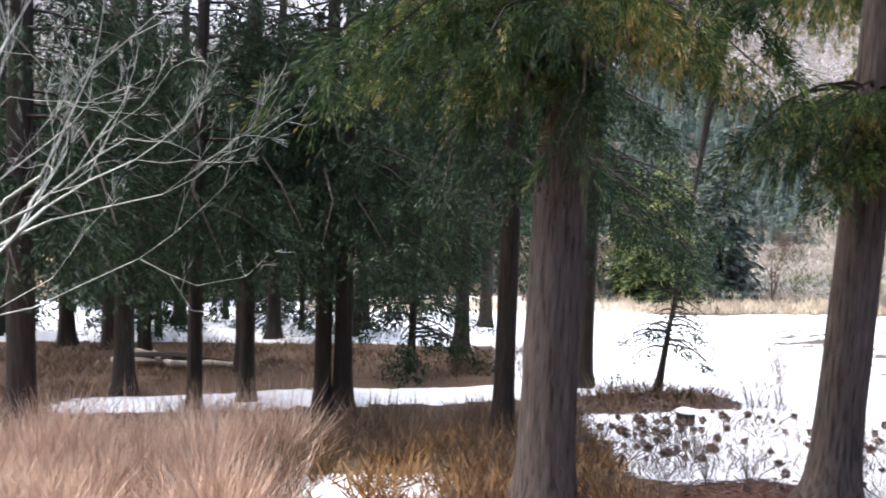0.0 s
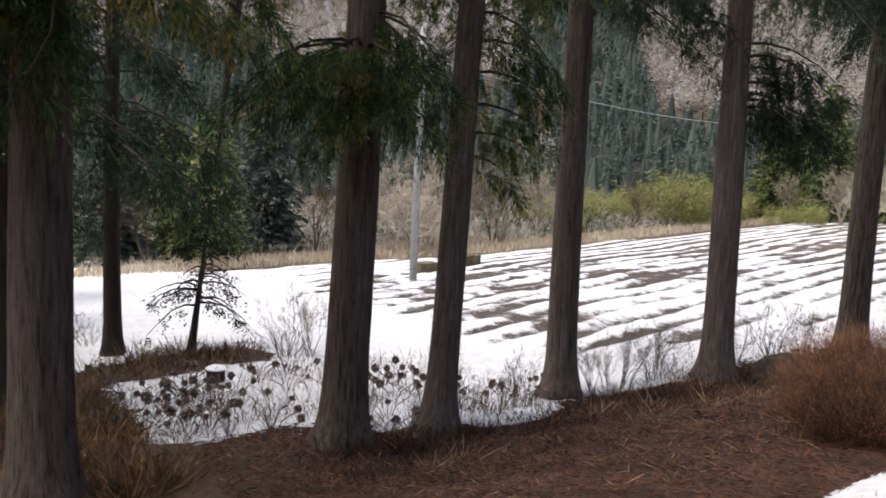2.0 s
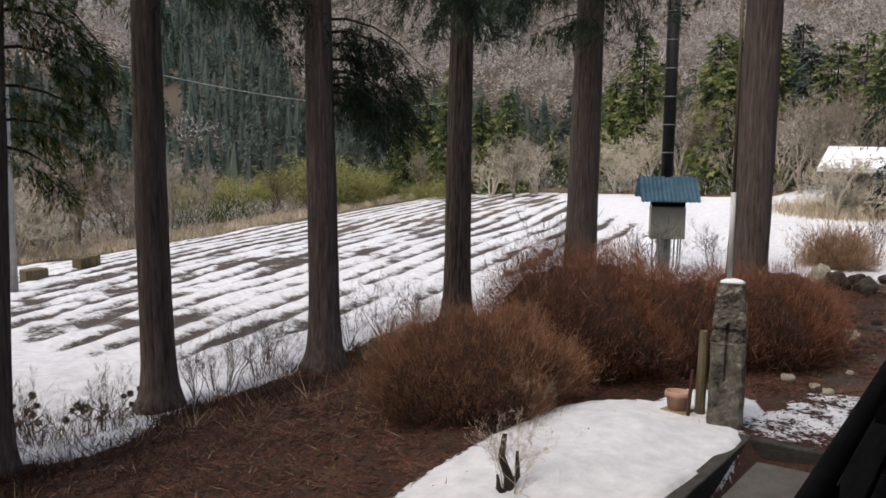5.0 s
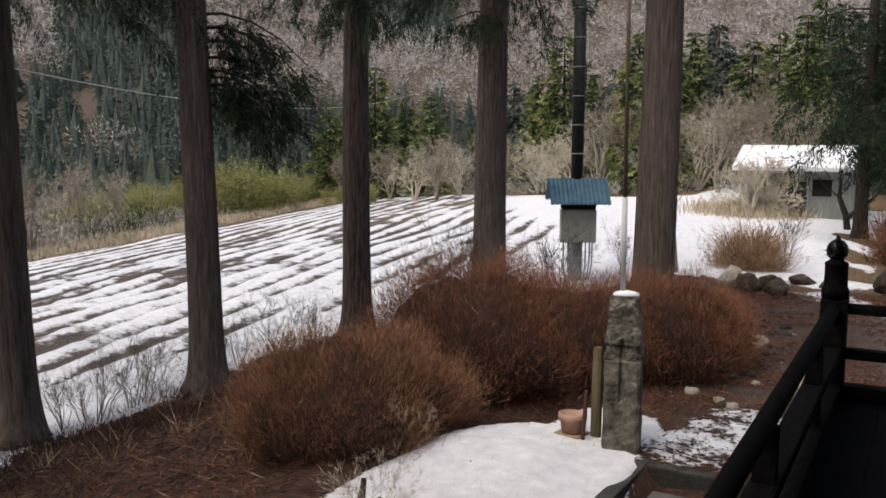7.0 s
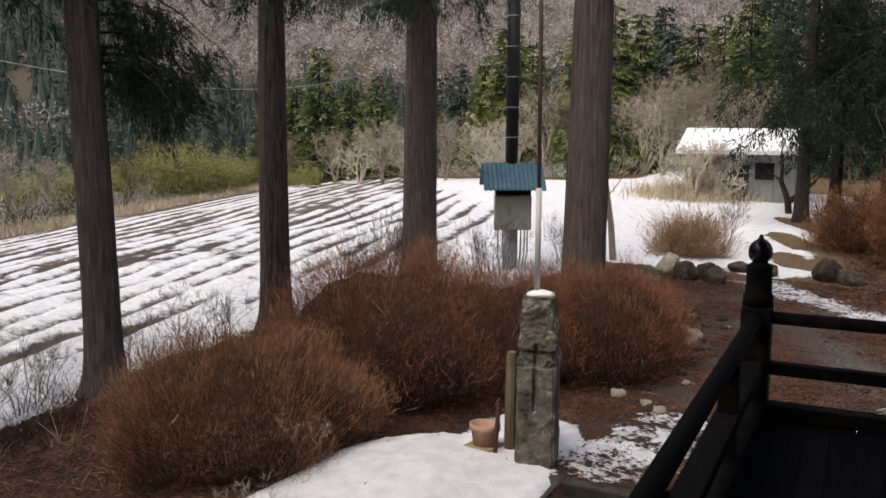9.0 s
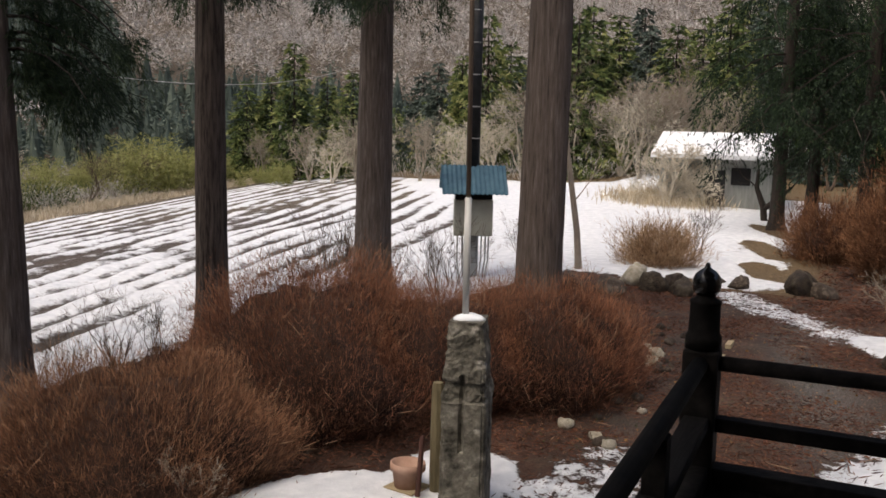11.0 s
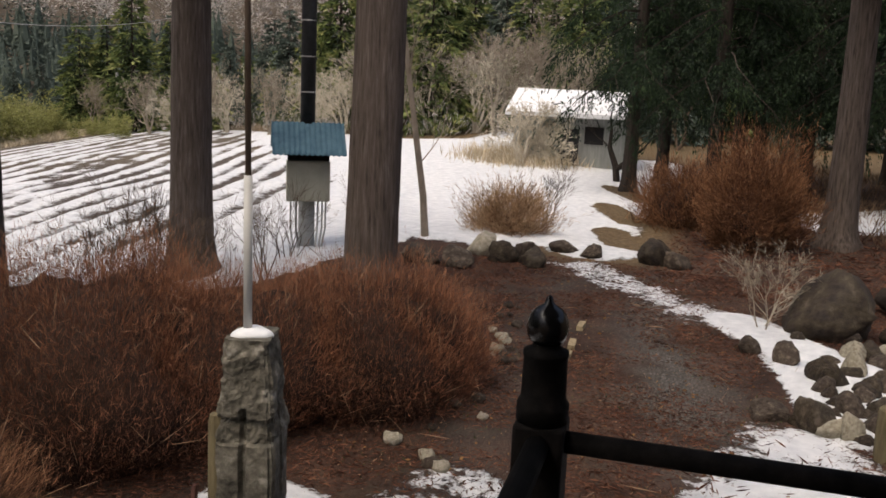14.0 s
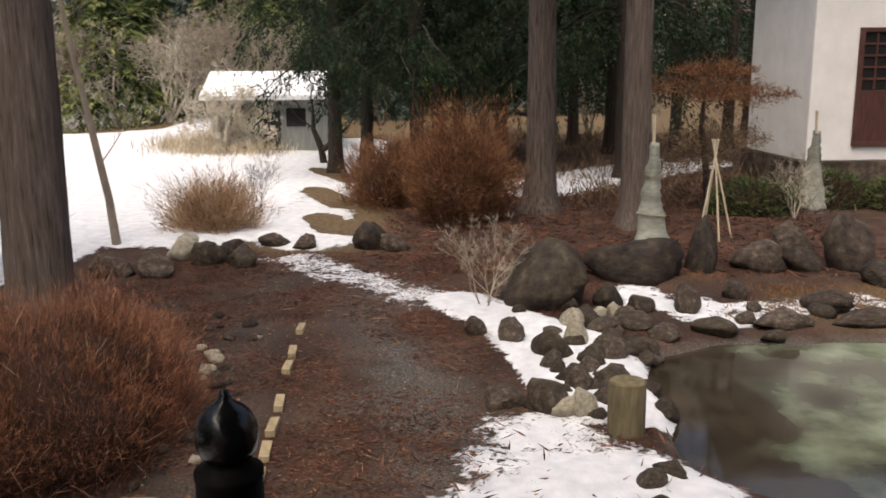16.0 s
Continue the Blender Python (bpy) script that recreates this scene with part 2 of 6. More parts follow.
def ground_material():
    m = bpy.data.materials.new("ground_cover")
    m.use_nodes = True
    t = m.node_tree
    n, l = t.nodes, t.links
    b = n["Principled BSDF"]
    b.inputs["Specular IOR Level"].default_value = 0.25
    co = n.new("ShaderNodeTexCoord")
    at = n.new("ShaderNodeAttribute")
    at.attribute_name = "cover"
    sep = n.new("ShaderNodeSeparateColor")
    l.new(at.outputs["Color"], sep.inputs[0])

    def noise_node(scale, detail=6, rough=0.65, stretch=None):
        a = n.new("ShaderNodeTexNoise")
        a.inputs["Scale"].default_value = scale
        a.inputs["Detail"].default_value = detail
        a.inputs["Roughness"].default_value = rough
        l.new(co.outputs["Object"], a.inputs["Vector"])
        return a.outputs[0]

    def ramp(v, cols, lo=0.32, hi=0.68):
        r = n.new("ShaderNodeValToRGB")
        e = r.color_ramp.elements
        while len(e) < len(cols):
            e.new(0.5)
        for i, c in enumerate(cols):
            e[i].position = lo + (hi - lo) * i / (len(cols) - 1)
            e[i].color = (*c, 1)
        l.new(v, r.inputs[0])
        return r.outputs[0]

    def blend(f, a, c):
        x = n.new("ShaderNodeMix")
        x.data_type = "RGBA"
        l.new(f, x.inputs["Factor"])
        l.new(a, x.inputs["A"])
        l.new(c, x.inputs["B"])
        return x.outputs["Result"]

    fine_mix = n.new("ShaderNodeMath")
    fine_mix.operation = "MULTIPLY_ADD"
    fine_mix.inputs[1].default_value = 0.45
    part2 = n.new("ShaderNodeMath")
    part2.operation = "MULTIPLY"
    part2.inputs[1].default_value = 0.55
    l.new(noise_node(22, 8, 0.75), part2.inputs[0])
    l.new(noise_node(1.3, 4, 0.6), fine_mix.inputs[0])
    l.new(part2.outputs[0], fine_mix.inputs[2])
    needles = ramp(fine_mix.outputs[0], [(0.01, 0.0058, 0.0042), (0.031, 0.0155, 0.0105), (0.066, 0.034, 0.0225), (0.145, 0.088, 0.061)])
    damp = ramp(noise_node(38, 7, 0.75), [(0.013, 0.012, 0.009), (0.042, 0.038, 0.027), (0.125, 0.115, 0.085)])
    needles = blend(ramp(noise_node(2.3, 6, 0.7), [(0, 0, 0), (0.4, 0.4, 0.4)], 0.5, 0.62), needles, damp)
    grass = ramp(noise_node(9, 8, 0.75), [(0.05, 0.037, 0.018), (0.13, 0.09, 0.048), (0.24, 0.175, 0.095)])
    gravel = ramp(noise_node(45, 6, 0.7), [(0.02, 0.018, 0.016), (0.07, 0.065, 0.058), (0.26, 0.245, 0.22)])
    snow = ramp(noise_node(5, 6, 0.6), [(0.55, 0.57, 0.6), (0.74, 0.75, 0.77)])
    c = blend(sep.outputs[1], needles, grass)
    c = blend(sep.outputs[2], c, gravel)

    def mathn(op, a, c2):
        x = n.new("ShaderNodeMath")
        x.operation = op
        for i, v in enumerate((a, c2)):
            if isinstance(v, (int, float)):
                x.inputs[i].default_value = v
            else:
                l.new(v, x.inputs[i])
        return x.outputs[0]

    patch = mathn("ADD", mathn("MULTIPLY", noise_node(2.2, 7, 0.62), 0.55), mathn("MULTIPLY", noise_node(11, 5, 0.7), 0.45))
    # coverage above the mottling means snow, with a narrow melting edge
    d = mathn("SUBTRACT", mathn("ADD", mathn("MULTIPLY", sep.outputs[0], 0.62), 0.18), patch)
    # ploughed rows melt through gradually
    f = mathn("MULTIPLY", d, mathn("SUBTRACT", 22.0, mathn("MULTIPLY", at.outputs["Alpha"], 15.0)))
    cl = n.new("ShaderNodeClamp")
    l.new(f, cl.inputs[0])
    c = blend(cl.outputs[0], c, snow)
    l.new(c, b.inputs["Base Color"])
    b.inputs["Roughness"].default_value = 0.85
    bp = n.new("ShaderNodeBump")
    bp.inputs["Strength"].default_value = 0.9
    bp.inputs["Distance"].default_value = 0.045
    hh = mathn("ADD", mathn("MULTIPLY", noise_node(30, 6, 0.75), 0.6), mathn("MULTIPLY", cl.outputs[0], 0.8))
    l.new(hh, bp.inputs["Height"])
    l.new(bp.outputs[0], b.inputs["Normal"])
    return m


GROUND = ground_material()


# ---- mesh helpers ----
class Geo:
    """Collects vertices and faces as arrays."""

    def __init__(self):
        self.v, self.f, self.n, self.shade = [], [], 0, []

    def add(self, v, f, shade=None):
        v = np.asarray(v, float)
        self.v.append(v)
        self.shade.append(np.zeros(len(v)) if shade is None else np.asarray(shade, float))
        self.f.append(np.asarray(f, int) + self.n)
        self.n += len(v)
        return self

    def mesh(self, name, mat, smooth=False):
        me = bpy.data.meshes.new(name)
        v = np.concatenate(self.v)
        me.vertices.add(len(v))
        me.vertices.foreach_set("co", v.astype(np.float32).ravel())
        loops = np.concatenate([f.ravel() for f in self.f])
        sizes = np.concatenate([np.full(len(f), f.shape[1]) for f in self.f])
        me.loops.add(len(loops))
        me.loops.foreach_set("vertex_index", loops.astype(np.int32))
        me.polygons.add(len(sizes))
        me.polygons.foreach_set("loop_start", (np.cumsum(sizes) - sizes).astype(np.int32))
        me.polygons.foreach_set("use_smooth", np.full(len(sizes), smooth))
        me.update(calc_edges=True)
        me.validate()
        shade = np.concatenate(self.shade)
        if shade.any():
            me.attributes.new("shade", "FLOAT", "POINT").data.foreach_set("value", shade.astype(np.float32))
        me.materials.append(mat)
        return me


def unit(v):
    return v / np.maximum(np.linalg.norm(v, axis=-1, keepdims=True), 1e-9)


def diamonds(g, p, d, length, width, rng, shade=None):
    """Narrow four-cornered leaves or twigs from p along d; shade: how far out on its bough each one grows, on bushes
    also how far it faces up.
    """
    p, d = np.asarray(p), unit(np.asarray(d))
    k = len(p)
    side = unit(np.cross(d, rng.normal(size=(k, 3))))
    length, width = np.broadcast_to(length, k)[:, None], np.broadcast_to(width, k)[:, None]
    mid = p + d * length * 0.45
    v = np.stack([p, mid + side * width, p + d * length, mid - side * width], 1).reshape(-1, 3)
    g.add(v, np.arange(4 * k).reshape(k, 4), None if shade is None else np.repeat(shade, 4))


def tube(g, pts, radii, sides=6, cap=True):
    """A round stem along pts."""
    pts = np.asarray(pts, float)
    radii = np.broadcast_to(radii, len(pts))
    t = unit(np.gradient(pts, axis=0))
    ref = np.array([0.0, 0, 1]) if abs(t[0][2]) < 0.8 else np.array([1.0, 0, 0])
    a = unit(np.cross(t, ref))
    b = np.cross(t, a)
    ang = np.linspace(0, 2 * np.pi, sides, endpoint=False)
    ring = pts[:, None] + radii[:, None, None] * (np.cos(ang)[None, :, None] * a[:, None] + np.sin(ang)[None, :, None] * b[:, None])
    k = len(pts)
    i = np.arange((k - 1) * sides)
    r, c = i // sides, i % sides
    f = np.stack([r * sides + c, r * sides + (c + 1) % sides, (r + 1) * sides + (c + 1) % sides, (r + 1) * sides + c], 1)
    base = g.n
    g.add(ring.reshape(-1, 3), f)
    if cap and sides > 2:
        for row, order in ((0, -1), (k - 1, 1)):
            g.f.append((base + row * sides + np.arange(sides)[::order])[None])


def box(g, x0, y0, z0, x1, y1, z1, m=None):
    v = np.array([(x, y, z) for z in (z0, z1) for y in (y0, y1) for x in (x0, x1)], float)
    if m is not None:
        m = np.array(m)
        v = v @ m[:3, :3].T + m[:3, 3]
    g.add(v, [(0, 2, 3, 1), (4, 5, 7, 6), (0, 1, 5, 4), (2, 6, 7, 3), (0, 4, 6, 2), (1, 3, 7, 5)])


def lathe(g, profile, sides=20, centre=(0, 0, 0)):
    """profile: rows of radius, height."""
    pr = np.asarray(profile, float)
    ang = np.linspace(0, 2 * np.pi, sides, endpoint=False)
    v = np.stack([np.outer(pr[:, 0], np.cos(ang)), np.outer(pr[:, 0], np.sin(ang)), np.outer(pr[:, 1], np.ones(sides))], -1)
    k = len(pr)
    i = np.arange((k - 1) * sides)
    r, c = i // sides, i % sides
    f = np.stack([r * sides + c, r * sides + (c + 1) % sides, (r + 1) * sides + (c + 1) % sides, (r + 1) * sides + c], 1)
    base = g.n
    g.add(v.reshape(-1, 3) + np.asarray(centre), f)
    g.f.append((base + np.arange(sides)[::-1])[None])
    g.f.append((base + (k - 1) * sides + np.arange(sides))[None])


def part(name, g, mat, parent=None, label="", smooth=False, bevel=0.0):
    me = g if isinstance(g, bpy.types.Mesh) else g.mesh(name, mat, smooth)
    ob = new(name, me)
    ob.parent = parent
    if label:
        ob["label"] = label
    if bevel:
        mod = ob.modifiers.new("edge", "BEVEL")
        mod.width, mod.segments = bevel, 2
    return ob


def thing(name, m, label, category, group="", kind=""):
    ob = new(name)
    ob.matrix_basis = m
    return tagged(ob, label, category, group, kind)


def hash_noise(x, y, s, seed=0):
    """Smooth value noise from 0 to 1 on arrays."""
    x, y = np.asarray(x, float) / s, np.asarray(y, float) / s
    xi, yi = np.floor(x), np.floor(y)
    fx, fy = x - xi, y - yi
    fx, fy = fx * fx * (3 - 2 * fx), fy * fy * (3 - 2 * fy)

    def h(a, b):
        q = np.sin(a * 127.1 + b * 311.7 + seed * 74.7) * 43758.5453
        return q - np.floor(q)

    return (h(xi, yi) * (1 - fx) + h(xi + 1, yi) * fx) * (1 - fy) + (h(xi, yi + 1) * (1 - fx) + h(xi + 1, yi + 1) * fx) * fy


def step(x, a, b):
    t = np.clip((np.asarray(x, float) - a) / (b - a), 0, 1)
    return t * t * (3 - 2 * t)


def capsule(x, y, x0, y0, x1, y1, r, soft):
    """1 inside a rounded stretch, falling to 0 over soft metres."""
    dx, dy = x1 - x0, y1 - y0
    q = np.clip(((x - x0) * dx + (y - y0) * dy) / (dx * dx + dy * dy + 1e-9), 0, 1)
    d = np.hypot(x - x0 - q * dx, y - y0 - q * dy)
    return 1 - step(d, r - soft / 2, r + soft / 2)


# ---- ground ----
def pond_depth(x, y):
    wob = 0.5 * (hash_noise(x, y, 1.1, 5) - 0.5) + 0.35 * (hash_noise(x, y, 0.45, 18) - 0.5)
    a = capsule(x, y, 16.1 + wob, -1.9, 16.6, -8, 1.45, 0.7)
    b = capsule(x, y, 15.0, -1.6 + wob, 15.6, -8, 1.1, 0.7)
    return np.maximum(a, b)


def furrows(x, y):
    """Rows of the ploughed field, 0 to 1."""
    s = -0.36 * x + 0.933 * y
    s = s + 1.3 * (hash_noise(x, y, 8, 3) - 0.5) + 0.25 * (hash_noise(x, y, 1.7, 15) - 0.5)
    return 0.5 + 0.5 * np.sin(s * 2 * np.pi / 1.15)


def field_part(x, y):
    """1 on the open field beyond the cedars."""
    return step(y, 12.6, 14.6) * step(x, 8.5, 12) * (1 - step(x - 1.2 * (y - 10), 22, 29))


def height(x, y):
    x, y = np.asarray(x, float), np.asarray(y, float)
    far = np.hypot(x - 10, y - 5)
    field = -1.81 + 0.04 * np.clip(x, -30, 70) - 0.075 * np.clip(y, 5, 60)
    top = np.interp(x, [-6, 0, 4, 9, 16, 30], [1.5, 2.5, 4.5, 5.6, 5.2, 8.0])
    foot = np.interp(x, [-6, 0, 4, 9, 16, 30], [6.5, 8.5, 9.6, 10.6, 10.5, 16.0])
    k = step(y, top, foot)
    z = -1.45 * (1 - k) + field * k
    z = z + 0.12 * (hash_noise(x, y, 2.7, 1) - 0.5) * (1 - step(far, 20, 40)) * step(y, 5.5, 7)
    z = z + 0.05 * (hash_noise(x, y, 0.6, 2) - 0.5) * (1 - step(far, 16, 26))
    z = z - 0.55 * pond_depth(x, y)
    fl = field_part(x, y) * (1 - step(far, 18, 34))
    z = z + fl * 0.1 * (furrows(x, y) - 0.5)
    # the sunken drain bed beside the veranda
    z = z - 0.3 * step(x, 4.6, 4.7) * (1 - step(x, 10.55, 10.7)) * (1 - step(y, 3.35, 3.5)) * step(y, 1.8, 2.2)
    # a hollow round the cedar at the bank's foot
    z = z - 0.36 * capsule(x, y, 8.4, 12.5, 9.7, 12.5, 1.2, 2.2)
    # soft mound of shovelled snow
    z = z + 0.12 * capsule(x, y, 8.4, 4.5, 9.5, 4.6, 0.9, 1.6) * step(y, 3.8, 4.3)
    # far valley sides
    rise = np.maximum(0, far - 88)
    z = z + 0.5 * rise * step(far, 88, 110) + 14 * (hash_noise(x, y, 60, 8) - 0.5) * step(far, 110, 180)
    return z


def snow_cover(x, y):
    s = np.zeros_like(x)
    edge = np.minimum(36.3 + 0.33 * np.maximum(0, x - 23), 48) - y + 1.5 * (hash_noise(x, y, 4, 13) - 0.5)
    side = 47.5 + 0.48 * (y - 18) - x + 1.5 * (hash_noise(x, y, 4, 14) - 0.5)

    def lay(v, amount=1.0):
        nonlocal s
        s = np.maximum(s, v * amount)

    bank = np.interp(x, [2, 5, 6.5, 7.7, 8.4, 9.2, 9.8, 10.3, 11, 12, 13.5, 15.5, 17, 21], [10.9, 10.6, 10.35, 10.0, 10.4, 12.2, 11.7, 10.75, 10.65, 11.4, 11.9, 12.0, 9.0, 8.0]) + 0.7 * (hash_noise(x, y, 0.9, 41) - 0.5)
    lay(step(y - bank, -0.35, 0.5) * step(x, 4.6, 6.2) * step(np.minimum(edge, side), -0.6, 0.6), 1.0)
    lay(step(y, 10.5, 12.0) * step(x, 1.6, 3.2) * (1 - step(y, 16, 18)), 0.74)
    lay(step(y, 17.2, 18.6) * step(x, 0.6, 2.4) * step(edge, -0.6, 0.6) * (x < 7), 1.0)
    lay(step(x, 21, 23) * step(y, 5.4, 6.4) * step(np.minimum(edge, side), -0.6, 0.6), 1.0)
    lay(capsule(x, y, 7.4, 4.2, 10.2, 4.5, 1.05, 0.5), 1.0)
    lay(capsule(x, y, 10.6, 4.3, 11.6, 4.3, 0.55, 0.5), 1.0)
    lay(capsule(x, y, 5.0, 3.9, 8.0, 4.1, 0.7, 0.5), 1.0)
    lay(capsule(x, y, 11.4, 3.3, 12.4, 3.1, 0.75, 0.7), 0.58)
    lay(capsule(x, y, 21.6, 4.6, 18.9, 1.9, 0.72, 1.3), 0.62)
    lay(capsule(x, y, 19.0, 1.7, 17.4, 0.6, 0.55, 0.6), 0.95)
    lay(capsule(x, y, 17.4, 0.6, 15.6, 0.1, 0.75, 0.6), 0.9)
    lay(capsule(x, y, 11.2, 1.0, 13.6, 0.2, 0.95, 1.1), 0.92)
    lay(capsule(x, y, 13.2, 1.1, 14.8, 0.8, 0.7, 1.1), 0.72)
    lay(capsule(x, y, 19.4, -0.6, 18.5, -1.6, 0.7, 0.9), 0.66)
    lay(capsule(x, y, 18.7, -1.8, 19.3, -3.6, 0.6, 0.9), 0.6)
    lay(capsule(x, y, 18.6, -4.0, 19.6, -6.2, 0.5, 0.8), 0.8)
    for x0, y0, x1, y1, r in ((23, 4.6, 27, 5.4, 0.9), (28, 4.8, 34, 7, 1.1), (33, 6, 44, 7.5, 1.6), (24, 6, 31, 8, 1.2)):
        lay(capsule(x, y, x0, y0, x1, y1, r, 1.2), 1.0)
    lay(capsule(x, y, 30, 0.5, 36, -4.5, 1.6, 1.2), 0.85)
    # thin melting bands in the cedar wood
    lay(capsule(x, y, -6.5, 16.6, 3.5, 18.6, 0.95, 0.9), 0.85)
    lay(capsule(x, y, -1.7, 11.0, -0.3, 11.1, 0.85, 0.7), 0.84)
    lay(step(y, 25, 27) * (1 - step(x, 6, 12)) * (1 - step(np.hypot(x, y), 44, 50)), 0.95)
    s = s * (1 - 0.9 * capsule(x, y, 3.4, 17.0, 5.2, 17.3, 0.75, 0.9))
    # bare rows and brown patches in the field
    fp = field_part(x, y)
    streak = step(hash_noise(x * 0.93 + y * 0.36, (-0.36 * x + 0.933 * y) * 4, 6, 4), 0.45, 0.8)
    near_row = step(-0.36 * x + 0.933 * y, 9.5, 11.5) * (1 - step(-0.36 * x + 0.933 * y, 19, 26))
    s = s * (1 - fp * np.clip((1 - furrows(x, y)) ** 1.5 * (0.42 + 0.42 * streak + 0.45 * (hash_noise(x, y, 1.4, 16) - 0.35)), 0, 0.85))
    slush = 0.6 * hash_noise(x * 0.93 + y * 0.36, (-0.36 * x + 0.933 * y) * 3, 2.6, 42) + 0.4 * hash_noise(x, y, 0.5, 43)
    s = s * (1 - fp * near_row * 0.5 * step(slush, 0.42, 0.72))
    s = s * (1 - 0.75 * capsule(x + hash_noise(x, y, 1.5, 17), y, 12.2, 14.2, 19, 17.0, 0.5, 1.6) * step(hash_noise(x, y, 1.3, 9), 0.3, 0.7))
    s = s * (1 - 0.55 * capsule(x, y, 13.4, 26.0, 15.6, 25.6, 1.1, 1.6) * step(hash_noise(x, y, 0.8, 44), 0.35, 0.7))
    for x0, y0, x1, y1 in ((24, 4.2, 25.5, 4.9), (27, 4.6, 29.5, 5.8), (31, 5.0, 34, 6.6)):
        s = s * (1 - 0.85 * capsule(x, y, x0, y0, x1, y1, 0.4, 0.5))
    return s


def build_ground():
    xs = np.unique(np.concatenate([np.arange(-14, 4, 0.35), np.arange(4, 24, 0.13), np.arange(24, 60, 0.4), np.linspace(60, 420, 60), np.linspace(-340, -14, 50)]))
    ys = np.unique(np.concatenate([np.arange(-12, -3, 0.35), np.arange(-3, 14, 0.13), np.arange(14, 50, 0.3), np.linspace(50, 420, 70), np.linspace(-300, -12, 40)]))
    x, y = np.meshgrid(xs, ys, indexing="ij")
    z = height(x, y)
    s = snow_cover(x, y)
    z = z + 0.05 * step(s, 0.55, 0.95) * (0.5 + hash_noise(x, y, 0.5, 6)) * (np.hypot(x - 12, y - 6) < 40)
    a, b = x.shape
    i = np.arange((a - 1) * (b - 1))
    r, c = i // (b - 1), i % (b - 1)
    f = np.stack([r * b + c, (r + 1) * b + c, (r + 1) * b + c + 1, r * b + c + 1], 1)
    g = Geo().add(np.stack([x, y, z], -1).reshape(-1, 3), f)
    ob = part("ground", g, GROUND, smooth=True)
    far = np.hypot(x - 10, y - 5)
    grass = np.maximum(0.6 * step(x * -1, -4.5, -2.0) * step(y, 4, 7) * (1 - 0.6 * step(y, 12, 15)), step(far, 30, 38) * 0.9 * (1 - step(far, 84, 96)))
    grass = np.maximum(grass, capsule(x, y, 23, 4.4, 34, 6, 1.3, 1.0) * 0.8)
    grass = np.maximum(grass, 0.7 * capsule(x, y, 18.8, -3.5, 20, -6, 1.0, 1.0))
    gravel = np.maximum(0.85 * capsule(x, y, 21, 3.2, 14.2, 1.7, 0.55, 1.2) * step(hash_noise(x, y, 0.9, 11) * 0.7 + 0.3 * hash_noise(x, y, 0.3, 19), 0.4, 0.65), capsule(x, y, 12.5, 3.2, 21, 4.6, 0.35, 0.5) * 0.25)
    gravel = np.maximum(gravel, 0.85 * capsule(x, y, 12.0, 13.9, 20, 17.0, 0.7, 1.0))
    gravel = np.maximum(gravel, field_part(x, y) * 0.55)
    gravel = np.maximum(gravel, 0.9 * step(pond_depth(x, y), 0.02, 0.2))
    hill = step(far, 84, 97)
    gravel = np.maximum(gravel, 0.55 * hill)
    s = np.maximum(s * (1 - hill), hill * (0.1 + 0.2 * hash_noise(x, y, 13, 23) + 0.3 * step(hash_noise(x, y, 40, 12), 0.35, 0.9) * step(far, 115, 160) + 0.2 * step(far, 116, 126) * (1 - step(np.degrees(np.arctan2(x - 10, y - 5)), 30, 36))))
    grass = np.maximum(grass, 0.6 * hill)
    col = np.stack([s, np.clip(grass, 0, 1), np.clip(gravel, 0, 1), field_part(x, y)], -1).reshape(-1, 4)
    at = ob.data.attributes.new("cover", "FLOAT_COLOR", "POINT")
    at.data.foreach_set("color", col.astype(np.float32).ravel())
    tagged(ob, "uneven ground with melting snow, fallen needles and dry grass", "ground", kind="structure")
    return ob


def hz(x, y):
    """The ground's height at one place."""
    return float(height(np.array([x]), np.array([y]))[0])


build_ground()
gw = Geo()
ang = np.linspace(0, 2 * np.pi, 40, endpoint=False)
gw.add(np.stack([16.2 + 4.2 * np.cos(ang), -4.2 + 4.6 * np.sin(ang), np.full(40, -1.55)], 1), np.arange(40)[None])
tagged(part("water", gw, WATER), "still murky green pond water with painted pale reflections", "pond", kind="structure")


